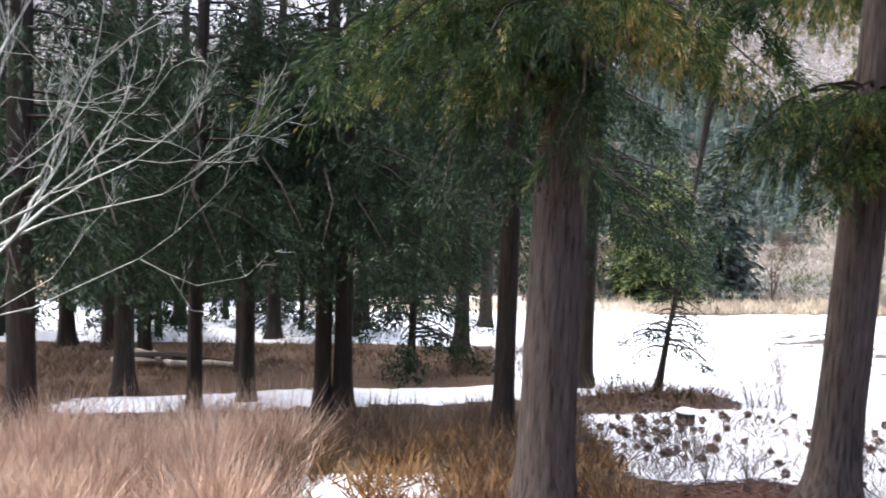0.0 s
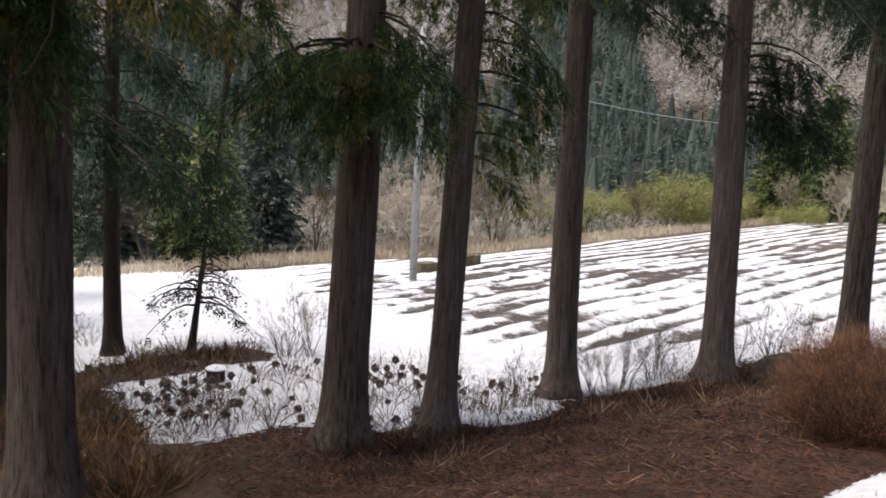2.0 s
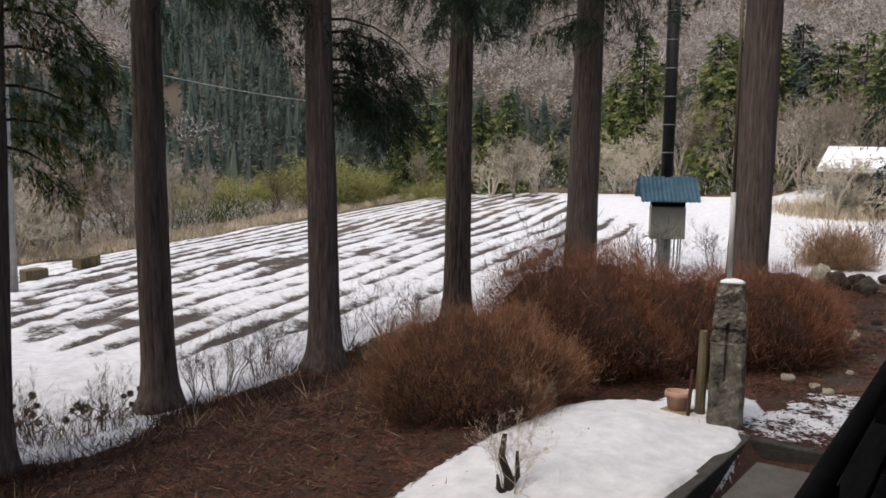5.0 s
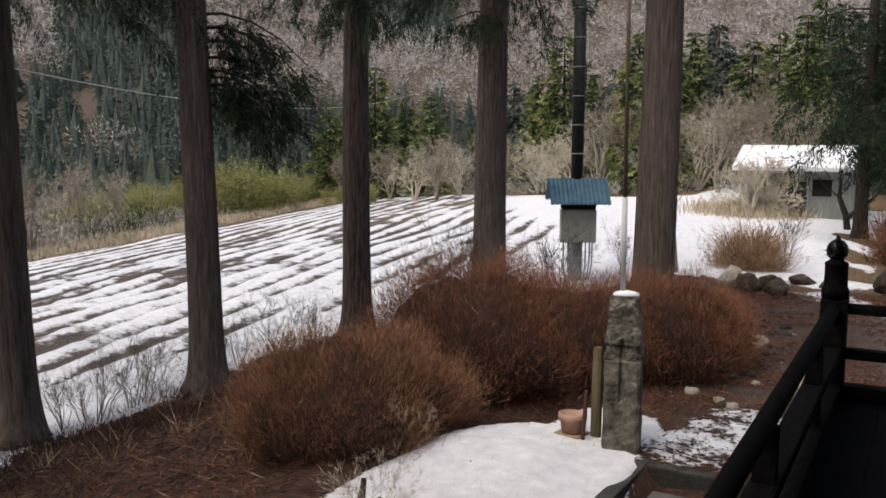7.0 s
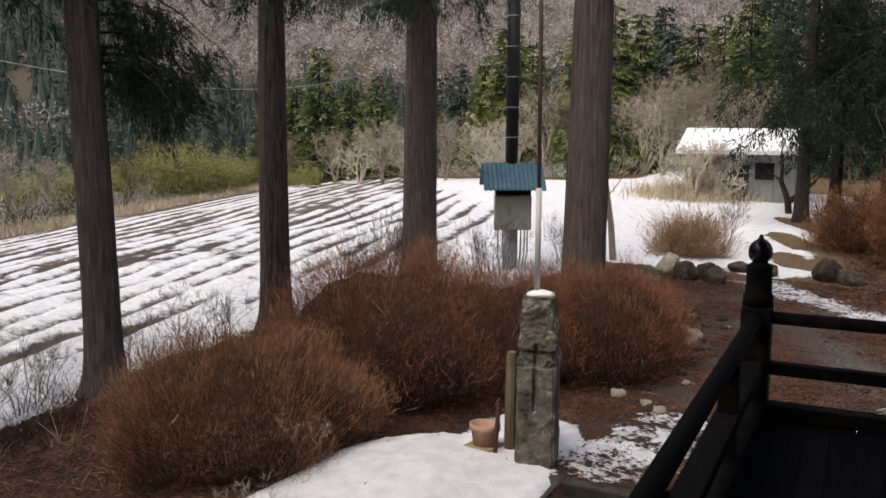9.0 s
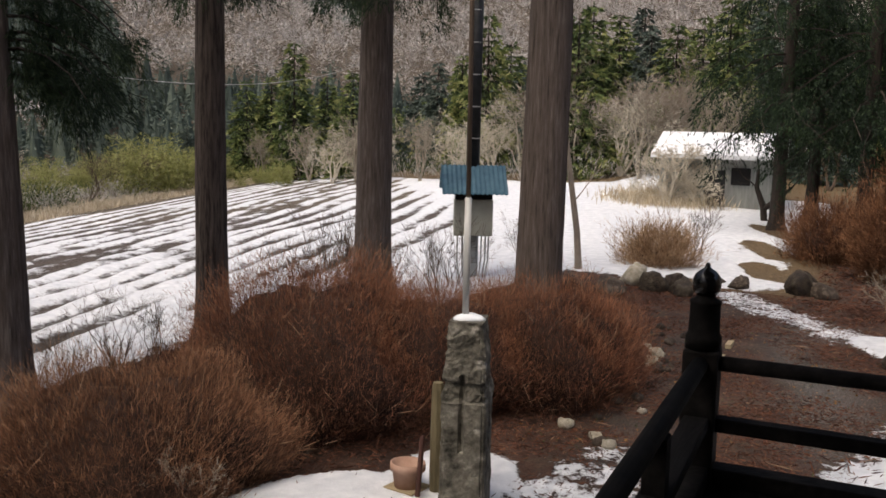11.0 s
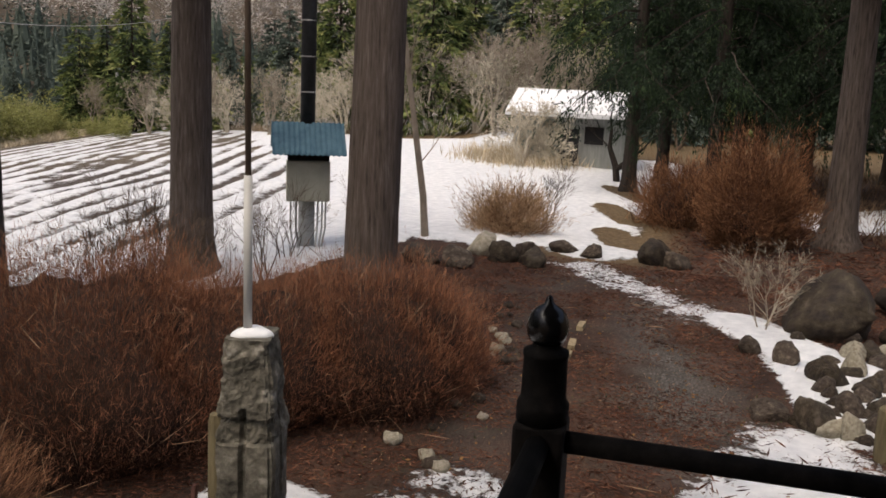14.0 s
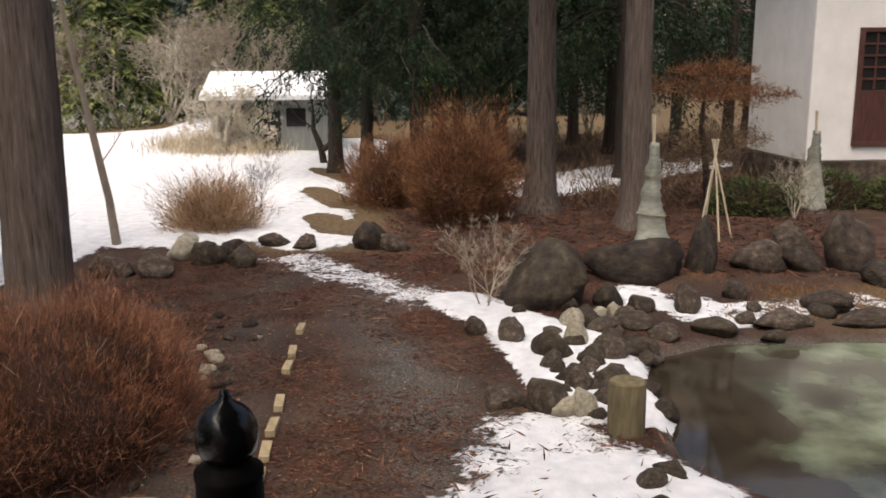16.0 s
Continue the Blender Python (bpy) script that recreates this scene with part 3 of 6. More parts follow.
# ---- trees ----
def trunk_mesh(r, h, seed, flare=1.65, sides=44, rough=0.022):
    """A tapered, fluted trunk with a flared foot, from 0.4 m under the ground."""
    rng = np.random.default_rng(seed)
    zs = np.concatenate([[-0.5, -0.1, 0.05, 0.2, 0.4, 0.7], np.linspace(1.0, 7.0, 26), np.linspace(7.6, h, 8)])
    ang = np.linspace(0, 2 * np.pi, sides, endpoint=False)
    ph = rng.uniform(0, 6.28, 6)
    g = Geo()
    ring = []
    for z in zs:
        k = r * (1 - 0.8 * (max(0, z) / h) ** 1.4) * (1 + (flare - 1) * math.exp(-max(0, z) / 0.3))
        flut = 1 + rough * (np.sin(5 * ang + ph[0] + 0.15 * z) + 0.7 * np.sin(9 * ang + ph[1] - 0.1 * z) + 0.6 * np.sin(14 * ang + ph[2] + 0.2 * z))
        flut = flut + 0.13 * math.exp(-max(0, z) / 0.25) * np.sin(4 * ang + ph[3]) + 0.016 * np.sin(21 * ang + ph[4] + 0.3 * math.sin(1.7 * z)) + rng.normal(0, 0.009, sides)
        bend = 0.03 * np.array([math.sin(z * 0.5 + ph[4]), math.sin(z * 0.45 + ph[5])])
        ring.append(np.stack([k * flut * np.cos(ang) + bend[0], k * flut * np.sin(ang) + bend[1], np.full(sides, z)], 1))
    k = len(zs)
    i = np.arange((k - 1) * sides)
    a, c = i // sides, i % sides
    f = np.stack([a * sides + c, a * sides + (c + 1) % sides, (a + 1) * sides + (c + 1) % sides, (a + 1) * sides + c], 1)
    g.add(np.concatenate(ring), f)
    return g


def limb_line(h, az, reach, droop, rise, rng, k=5):
    s = np.linspace(0, 1, k)
    out = reach * s
    z = h + rise * reach * s - droop * reach * s ** 2
    az = az + 0.25 * np.sin(s * 3 + rng.uniform(0, 6)) * s
    return np.stack([out * np.cos(az), out * np.sin(az), z], 1)


def sprays(g, centres, outward, rng, per=16, length=0.22, width=0.014, hang=0.95):
    """Hanging cedar tassels: fine strands lying close along a few drooping branchlets from each centre."""
    n, fork = len(centres), 4
    d = unit(outward * rng.uniform(0.0, 0.9, (n, 1)) + rng.normal(0, 0.28, centres.shape) + np.array([0, 0, -hang]))
    size = rng.uniform(0.5, 1.5, n) * length
    young = 0.2 * rng.uniform(0, 1, n) + 0.8 * np.clip(2.2 * hash_noise(centres[:, 0] + 0.7 * centres[:, 2], centres[:, 1], 0.7, 3) - 0.7, 0, 1)
    base, axis = np.repeat(centres, fork, 0), unit(np.repeat(d, fork, 0) + rng.normal(0, 0.42, (n * fork, 3)))
    start, reach = rng.uniform(0, 0.55, n * fork), rng.uniform(0.6, 1.25, n * fork)
    base = base + np.repeat(d, fork, 0) * (start * np.repeat(size, fork))[:, None]
    k = max(2, per // fork)
    size, young = np.repeat(size, fork * k), np.repeat(young, fork * k)
    base, axis, reach = np.repeat(base, k, 0), np.repeat(axis, k, 0), np.repeat(reach, k)
    u = rng.uniform(0, 1, len(base))
    side = rng.normal(0, 1, axis.shape)
    side = unit(side - axis * (side * axis).sum(1, keepdims=True))
    bend = np.stack([np.zeros_like(u), np.zeros_like(u), -0.25 * u ** 2], 1)
    c = base + (axis * u[:, None] + bend) * (size * reach)[:, None] + side * (size * 0.05)[:, None]
    dd = axis + 2 * bend + side * rng.uniform(0.08, 0.42, (len(u), 1))
    tip = np.clip((0.3 + 0.7 * u) * (0.08 + young) + rng.normal(0, 0.06, len(u)), 0.001, 1)
    diamonds(g, c, dd, size * rng.uniform(0.18, 0.4, len(u)) * (1.1 - 0.4 * u), width * rng.uniform(0.6, 1.3, len(u)), rng, tip)


def cedar_crown(seed, h0, h1, reach, limbs=90, per=16, dens=9, length=0.22, width=0.014, low=()):
    """Limbs and drooping foliage from h0 to h1; low: extra boughs (height, azimuth in degrees, reach)."""
    rng = np.random.default_rng(seed)
    wood, leaf = Geo(), Geo()
    rows = []
    for i in range(limbs):
        q = (i + rng.uniform(0, 1)) / limbs
        h = h0 + (h1 - h0) * q
        rows.append((h, rng.uniform(0, 2 * np.pi), reach * (1 - q) ** 0.7 * rng.uniform(0.65, 1.1) + 0.3))
    rows += [(h, math.radians(a), r) for h, a, r in low]
    for h, az, r in rows:
        line = limb_line(h, az, r, rng.uniform(0.45, 0.8), rng.uniform(0.1, 0.35), rng)
        tube(wood, line, np.linspace(0.03, 0.006, len(line)) * (0.6 + 0.25 * r), 3, False)
        k = max(3, int(dens * r * (1.0 if h < 7.6 else 0.07)))
        s = rng.uniform(0.12, 1.02, k)
        p = np.stack([np.interp(s, np.linspace(0, 1, len(line)), line[:, j]) for j in range(3)], 1)
        out = np.stack([np.full(k, math.cos(az)), np.full(k, math.sin(az)), np.zeros(k)], 1)
        p = p + np.cross(out, [0, 0, 1]) * rng.normal(0, 0.22 * r * 0.6, (k, 1)) * s[:, None] + np.array([0, 0, -0.08])
        sprays(leaf, p, out, rng, per, length, width)
    return wood, leaf


def cedar(name, x, y, r, h, wood_leaf, seed, bark, label, leans=(0, 0), foliage=None, z=None, group="cedars"):
    m = pose(x, y, hz(x, y) if z is None else z, leans[0], leans[1], 0)
    t = thing(name, m, label, "tree", group)
    part("trunk", trunk_mesh(r, h, seed), bark, t, smooth=True)
    w, l = wood_leaf
    if w is not None:
        crown = part("crown", l, foliage or CEDAR, t)
        part("branchwork", w, bark, crown)
    return t


def crown_meshes(seed, foliage, bark, **k):
    w, l = cedar_crown(seed, **k)
    return w.mesh("branchwork", bark), l.mesh("crown", foliage)


LEAFY = dict(per=88, length=0.31, width=0.0054)
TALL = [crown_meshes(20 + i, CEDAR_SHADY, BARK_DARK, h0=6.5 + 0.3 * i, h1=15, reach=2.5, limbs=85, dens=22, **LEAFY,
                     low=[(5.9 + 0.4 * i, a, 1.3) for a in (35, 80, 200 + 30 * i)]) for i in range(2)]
near_label = "tall straight cedar with ridged brown bark, high dark crown"

# the row along the bank
crown_a = crown_meshes(30, CEDAR, BARK_DARK, h0=6.4, h1=15, reach=2.6, limbs=100, dens=24, **LEAFY,
                       low=[(5.0, a, 1.8) for a in (190, 215, 240, 265)] + [(4.5, a, 1.3) for a in (195, 220, 245)] + [(5.4, a, 1.4) for a in (285, 310, 20, 90)] + [(4.7, a, 1.1) for a in (265, 295)])
crown_b = crown_meshes(31, CEDAR, BARK_DARK, h0=6.9, h1=15, reach=2.4, limbs=90, dens=20, **LEAFY,
                       low=[(3.7, 330, 0.8), (4.0, 338, 1.0), (4.4, 326, 1.15), (4.8, 336, 1.2), (5.2, 330, 1.2), (5.6, 320, 1.2)])
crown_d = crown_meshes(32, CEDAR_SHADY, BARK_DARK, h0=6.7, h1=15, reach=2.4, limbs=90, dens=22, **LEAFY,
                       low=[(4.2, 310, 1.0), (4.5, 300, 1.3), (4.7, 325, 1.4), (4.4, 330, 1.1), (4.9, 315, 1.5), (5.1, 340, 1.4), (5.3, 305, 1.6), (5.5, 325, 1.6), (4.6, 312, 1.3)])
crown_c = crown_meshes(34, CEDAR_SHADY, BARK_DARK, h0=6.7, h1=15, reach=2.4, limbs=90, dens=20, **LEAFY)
crown_0 = crown_meshes(33, CEDAR, BARK_DARK, h0=5.9, h1=15, reach=2.8, limbs=100, dens=26, **LEAFY,
                       low=[(5.8, a, 2.1) for a in (170, 200, 225, 250, 275, 300, 330, 20)] + [(5.3, a, 1.6) for a in (185, 215, 240, 270)])
ROW = [
    (1.31, 9.8, 0.315, crown_0, (0, -0.5)),
    (4.87, 10.5, 0.28, crown_a, (0, 0.5)),
    (6.23, 10.55, 0.2, crown_b, (0, 2.4)),
    (9.46, 12.14, 0.25, crown_c, (0, -1.4)),
    (11.54, 10.82, 0.245, crown_d, (0, -0.1)),
    (15.03, 10.91, 0.25, TALL[1], (0, 1.1)),
    (18.51, 10.29, 0.34, TALL[0], (0, 0.4)),
    (15.88, 5.64, 0.31, TALL[1], (0, 0.2)),
]
for i, (x, y, r, c, lean) in enumerate(ROW):
    cedar("cedar_tree", x, y, r, 17, c, 40 + i, BARK, near_label, lean)

# thinner, darker cedars of the wood
WOODS = [crown_meshes(60 + i, CEDAR_WOOD, BARK_DARK, h0=3.4 + 0.5 * i, h1=14, reach=2.7, limbs=64, per=28, dens=15, length=0.38, width=0.0125) for i in range(3)]
spots = [(-4.2, 15.2, 0.13), (-3.7, 17.0, 0.15), (-2.1, 16.0, 0.15), (-1.75, 16.05, 0.17), (-6.4, 17.9, 0.2), (1.1, 14.3, 0.17), (3.1, 18.6, 0.17),
         (0.6, 24.3, 0.2), (-10.8, 25.5, 0.22), (-9.2, 24.6, 0.2), (-5.1, 27.0, 0.2), (-7.4, 22.0, 0.16), (-4.7, 21.0, 0.14), (-12.5, 22.5, 0.25),
         (-14.0, 28.0, 0.25), (-2.6, 29.5, 0.2), (-9.0, 30.5, 0.22), (1.6, 31.0, 0.22), (-6.0, 12.6, 0.2), (-9.5, 18.0, 0.22), (-13, 17, 0.2)]
LIGHT = [crown_meshes(67 + i, CEDAR_WOOD, BARK_DARK, h0=3.2 + 0.5 * i, h1=13, reach=2.8, limbs=52, per=12, dens=12, length=0.5, width=0.03) for i in range(2)]
for i, (x, y, r) in enumerate(spots):
    cedar("cedar_tree", x, y, r, 16, WOODS[i % 3] if y < 19 and x > -8 else LIGHT[i % 2], 80 + i % 4, BARK_DARK, "slender dark cedar in a shady wood", group="cedar wood")
# bushy lower boughs in the wood: young evergreens
YOUNG = [crown_meshes(70 + i, CEDAR_WOOD, BARK_DARK, h0=0.6, h1=6.5, reach=1.9, limbs=55, per=20, dens=12, length=0.36, width=0.016) for i in range(2)]
for i, (x, y) in enumerate([(-0.6, 20.5), (-8.6, 27), (-11.5, 31), (-1.0, 34), (-16, 24), (-4.6, 29.5), (-6.6, 31), (-2.6, 27.5), (-10.0, 28.5), (-13.5, 27), (-8.0, 33)]):
    cedar("young_cedar", x, y, 0.09, 7, YOUNG[i % 2], 90, BARK_DARK, "bushy young evergreen under tall cedars", group="young cedars")

# cedars beside the garden path, on the far side
GARDEN = [(26.4, 0.4, 0.31), (24.7, -1.35, 0.27)]
for i, (x, y, r) in enumerate(GARDEN):
    cedar("cedar_tree", x, y, r, 17, TALL[i], 100 + i, BARK, "tall cedar with smooth grey-brown trunk in the garden", (0, 0.3), group="garden cedars")
right_wood = [(33.4, 6.0, 0.2), (36.6, 5.6, 0.2), (33, 3.6, 0.2), (35, 2.5, 0.2), (36.5, 1.2, 0.2), (38, 0.0, 0.2), (34.5, 0.2, 0.18), (40, 3.5, 0.22), (41, 1.2, 0.2), (39, -2.5, 0.2), (42.5, -1.5, 0.2), (36, -4.2, 0.18),
              (44, -4.5, 0.2), (47, 2.0, 0.2), (32.0, -2.0, 0.16), (46, -9, 0.2), (41, -7, 0.2)]
RIGHT = [crown_meshes(64 + i, CEDAR_WOOD, BARK_DARK, h0=2.9 + 0.5 * i, h1=14, reach=2.9, limbs=66, per=28, dens=15, length=0.42, width=0.016) for i in range(2)]
for i, (x, y, r) in enumerate(right_wood):
    cedar("cedar_tree", x, y, r, 16, RIGHT[i % 2] if x < 38 and y > -1 else LIGHT[i % 2], 80 + i % 4, BARK_DARK, "dark cedar of a small wood behind the garden", group="wood behind the garden")


def bare_tree(g, rng, base, d, length, radius, depth, spread=0.55, kids=3, up=0.15, curve=0.12, taper=0.62, thin=0.0025):
    """Forking bare branches that end in fans of fine twigs."""
    dd = unit(np.asarray(d, float))
    if depth == 0:
        n = 4
        q = unit(dd + rng.normal(0, spread * 0.8, (n, 3)) + np.array([0, 0, up * 0.5]))
        diamonds(g, np.asarray(base, float) + dd * length * rng.uniform(0, 0.5, (n, 1)), q, length * rng.uniform(0.6, 1.1, n), max(thin, radius * 0.6), rng)
        return
    k = 5 if radius > 0.012 else 3
    pts = [np.asarray(base, float)]
    for _ in range(k - 1):
        dd = unit(dd + rng.normal(0, curve, 3) + np.array([0, 0, up * 0.3]))
        pts.append(pts[-1] + dd * length / (k - 1))
    pts = np.array(pts)
    tube(g, pts, np.linspace(radius, radius * taper, k), 6 if radius > 0.03 else 3, False)
    for i in range(kids):
        s = rng.uniform(0.35, 1.0) if i else 1.0
        p = pts[min(k - 1, int(s * (k - 1) + 0.5))]
        nd = unit(dd + rng.normal(0, spread, 3) + np.array([0, 0, up]))
        bare_tree(g, rng, p, nd, length * rng.uniform(0.55, 0.85), max(thin, radius * taper * rng.uniform(0.55, 0.9)), depth - 1, spread, kids, up, curve, taper, thin)


def bare_mesh(seed, h, r, depth, mat, kids=3, spread=0.55, up=0.2, stems=1, first=0.3, thin=0.0025):
    rng = np.random.default_rng(seed)
    g = Geo()
    for i in range(stems):
        d = np.array([rng.normal(0, 0.1 + 0.25 * (stems > 1)), rng.normal(0, 0.1 + 0.25 * (stems > 1)), 1.0])
        bare_tree(g, rng, (rng.normal(0, 0.05) * (stems > 1), rng.normal(0, 0.05) * (stems > 1), -0.15), d, h * first, r, depth, spread, kids, up, thin=thin)
    return g.mesh("branches", mat)


def plant(name, me, x, y, label, category, group="", rz=0.0, size=1.0, z=None):
    ob = new(name, me)
    ob.matrix_basis = pose(x, y, hz(x, y) if z is None else z, 0, 0, rz) @ Matrix.Scale(size, 4)
    return tagged(ob, label, category, group)


# ---- hedges and bushes ----
TAN_BUSH = material("tan_dry_stems", [(0.15, 0.085, 0.045), (0.34, 0.21, 0.115), (0.52, 0.38, 0.25)], 2, 0.9, 0, island=True)
TAN_TWIG = material("tan_twigs", [(0.16, 0.1, 0.06), (0.34, 0.22, 0.14)], 2, 0.9, 0, island=True)
def bush(name, x, y, rx, ry, h, twigs, mat, core, label, group, length=0.3, width=0.006, seed=0, rz=0.0, z=None, lift=0.25, inside=0.86, stray=0, rag=1.0, tuck=0.0):
    """A clipped dome of dense twigs over a near-black core that stands for the shade inside."""
    rng = np.random.default_rng(seed)
    t = thing(name, pose(x, y, hz(x, y) if z is None else z, 0, 0, rz), label, "bush", group)
    g = Geo()
    nu, nv = 28, 10
    ua = np.linspace(0, 2 * np.pi, nu, endpoint=False)
    va = np.linspace(-0.12, 0.995, nv) * np.pi / 2
    uu, vv = np.meshgrid(ua, va)

    def lump(u, v):
        return 1 + rag * np.cos(v) ** 0.7 * (0.09 * np.sin(3 * u + seed) + 0.08 * np.sin(5 * u + 2 * seed + 3 * v) + 0.06 * np.sin(7 * v + 4 * u) + 0.06 * np.sin(11 * u + 3 * seed) * np.cos(9 * v + seed))

    def waist(v):
        """Narrower towards the ground, so that the dome overhangs its foot."""
        return 1 - tuck * (1 - step(np.sin(v), -0.05, 0.42))

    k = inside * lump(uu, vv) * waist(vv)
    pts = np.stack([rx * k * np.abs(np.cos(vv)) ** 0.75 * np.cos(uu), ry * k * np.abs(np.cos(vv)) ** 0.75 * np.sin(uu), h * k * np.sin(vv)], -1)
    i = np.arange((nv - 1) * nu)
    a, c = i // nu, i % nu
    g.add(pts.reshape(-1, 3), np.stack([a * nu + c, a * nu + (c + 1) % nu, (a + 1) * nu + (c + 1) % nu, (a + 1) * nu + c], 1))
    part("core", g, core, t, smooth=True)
    u = rng.uniform(0, 2 * np.pi, twigs)
    v = np.arcsin(rng.uniform(0.0, 1, twigs))
    k = lump(u, v) * rng.uniform(0.74 - 0.22 * (rag > 1.2), 1.0, twigs) * (1 + 0.06 * rag * rng.normal(size=twigs))
    n = np.stack([np.cos(v) ** 0.75 * np.cos(u), np.cos(v) ** 0.75 * np.sin(u), np.sin(v)], 1)
    p = n * k[:, None] * np.array([rx, ry, h]) * np.stack([waist(v), waist(v), np.ones(twigs)], 1)
    d = n * 0.6 + np.array([0, 0, lift]) + rng.normal(0, 0.38, (twigs, 3))
    gt = Geo()
    # young outer ends paler, those facing up most: light from above painted in
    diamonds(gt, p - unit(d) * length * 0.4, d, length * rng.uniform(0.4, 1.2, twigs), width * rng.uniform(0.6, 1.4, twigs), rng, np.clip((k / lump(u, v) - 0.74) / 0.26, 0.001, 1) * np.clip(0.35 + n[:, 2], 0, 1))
    part("twig_shell", gt, mat, t)
    if stray:
        k = lump(u[:stray], v[:stray])
        q = n[:stray] * k[:, None] * np.array([rx, ry, h]) * 0.93
        gs2 = Geo()
        diamonds(gs2, q, n[:stray] * 0.45 + np.array([0, 0, 0.55]) + rng.normal(0, 0.45, (stray, 3)), rng.uniform(0.15, 0.38, stray), 0.003, rng)
        tagged(part("stray_twig", gs2, TAN_TWIG, t), "pale stray twigs", kind="stuff")
    return t


hl = "rounded clipped hedge of reddish-brown leafless twigs"
hk = dict(length=0.11, width=0.0017, lift=0.55, stray=260, rag=1.05, tuck=0.17, inside=0.8)
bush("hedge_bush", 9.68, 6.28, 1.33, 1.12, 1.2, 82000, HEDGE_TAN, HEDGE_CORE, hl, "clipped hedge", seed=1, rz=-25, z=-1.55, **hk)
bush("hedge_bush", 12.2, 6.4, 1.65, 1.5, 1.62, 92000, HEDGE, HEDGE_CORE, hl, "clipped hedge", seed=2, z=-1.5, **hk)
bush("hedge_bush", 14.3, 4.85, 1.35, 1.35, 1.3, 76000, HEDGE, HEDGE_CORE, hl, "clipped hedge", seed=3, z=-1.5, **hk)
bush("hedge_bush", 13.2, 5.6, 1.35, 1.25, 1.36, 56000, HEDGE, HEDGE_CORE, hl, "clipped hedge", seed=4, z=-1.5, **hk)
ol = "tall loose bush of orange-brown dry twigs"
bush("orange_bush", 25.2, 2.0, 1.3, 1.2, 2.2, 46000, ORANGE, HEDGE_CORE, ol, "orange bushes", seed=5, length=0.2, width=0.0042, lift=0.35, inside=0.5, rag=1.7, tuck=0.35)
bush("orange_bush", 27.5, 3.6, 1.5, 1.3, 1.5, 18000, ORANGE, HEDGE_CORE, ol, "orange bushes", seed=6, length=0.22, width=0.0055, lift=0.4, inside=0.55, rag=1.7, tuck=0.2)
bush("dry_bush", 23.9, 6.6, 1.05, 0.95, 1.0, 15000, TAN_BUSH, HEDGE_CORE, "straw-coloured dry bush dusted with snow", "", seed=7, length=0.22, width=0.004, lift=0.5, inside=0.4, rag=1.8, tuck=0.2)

# ---- veranda ----
ux, uy = math.cos(math.radians(7)), math.sin(math.radians(7))
DECK = pose(9.5, 1.745, -0.2, 0, 0, 7)  # x along the veranda towards its end, y out over the garden
deck = thing("veranda_floor", DECK, "dark stained plank floor of a raised veranda", "floor", kind="structure")
g = Geo()
box(g, 0, -0.066, -0.03, 14.0, 0.066, 0)
plank_mesh = g.mesh("plank", BLACKTOP)
for i in range(15):
    p = part("plank", plank_mesh, None, deck)
    p.matrix_basis = pose(-13.86, 0.02 - 0.134 * i, -0.003 * (i % 2))
g = Geo()
for yy in (0.0, -1.8):
    box(g, -13.8, yy - 0.06, -0.2, 0.1, yy + 0.06, -0.032)
for i in range(8):
    for yy in (0.0, -1.8):
        box(g, -13.6 + 1.94 * i, yy - 0.055, -1.75, -13.49 + 1.94 * i, yy + 0.055, -0.2)
box(g, -13.8, -1.9, -0.05, 0.0, 0.06, -0.036)
part("beams", g, BLACKWOOD, deck)


def newel(m):
    t = thing("newel_post", m, "black wooden newel post with an onion-shaped finial", "railing post")
    g = Geo()
    box(g, -0.085, -0.085, -0.016, 0.085, 0.085, 0.66)
    part("shaft", g, BLACKWOOD, t, bevel=0.012)
    g = Geo()
    lathe(g, [(0.088, 0.66), (0.088, 0.72), (0.076, 0.74), (0.073, 0.88), (0.076, 0.885), (0.076, 0.9), (0.055, 0.91), (0.042, 0.925)], 24)
    part("neck", g, BLACKWOOD, t, smooth=True)
    g = Geo()
    lathe(g, [(0.044, 0.925), (0.058, 0.936), (0.067, 0.955), (0.07, 0.98), (0.067, 1.006), (0.057, 1.028), (0.042, 1.044), (0.026, 1.054), (0.016, 1.062), (0.013, 1.074), (0.009, 1.083), (0.002, 1.087)], 24)
    part("finial", g, BRONZE, t, "glossy black onion finial", smooth=True)
    return t


newel(DECK @ pose(0, 0, 0.018))
side = thing("side_railing", DECK, "black veranda railing with a round top rail", "railing", "veranda railing")
g = Geo()
tube(g, [(-13.8, 0, 0.61), (-0.06, 0, 0.61)], 0.042, 14)
part("top_rail", g, BLACKWOOD, side, smooth=True)
g = Geo()
box(g, -13.8, -0.06, 0.29, -0.07, 0.06, 0.35)
part("lower_rail", g, BLACKTOP, side, bevel=0.006)
g = Geo()
box(g, -13.8, -0.07, 0.004, -0.07, 0.07, 0.1)
part("sill_rail", g, BLACKWOOD, side, bevel=0.006)
g = Geo()
box(g, -0.045, -0.045, 0.09, 0.045, 0.045, 0.58)
post_mesh = g.mesh("post", BLACKWOOD)
for i in range(8):
    part("post", post_mesh, None, side).matrix_basis = pose(-1.1 - 1.7 * i, 0, 0)
end = thing("end_railing", DECK, "black veranda railing closing the veranda's end", "railing", "veranda railing")
g = Geo()
tube(g, [(0, -0.06, 0.61), (0, -2.0, 0.61)], 0.038, 14)
part("top_rail", g, BLACKWOOD, end, smooth=True)
g = Geo()
box(g, -0.04, -2.0, 0.27, 0.04, -0.07, 0.34)
part("lower_rail", g, BLACKWOOD, end, bevel=0.006)
g = Geo()
box(g, -0.06, -2.0, 0.004, 0.06, -0.07, 0.09)
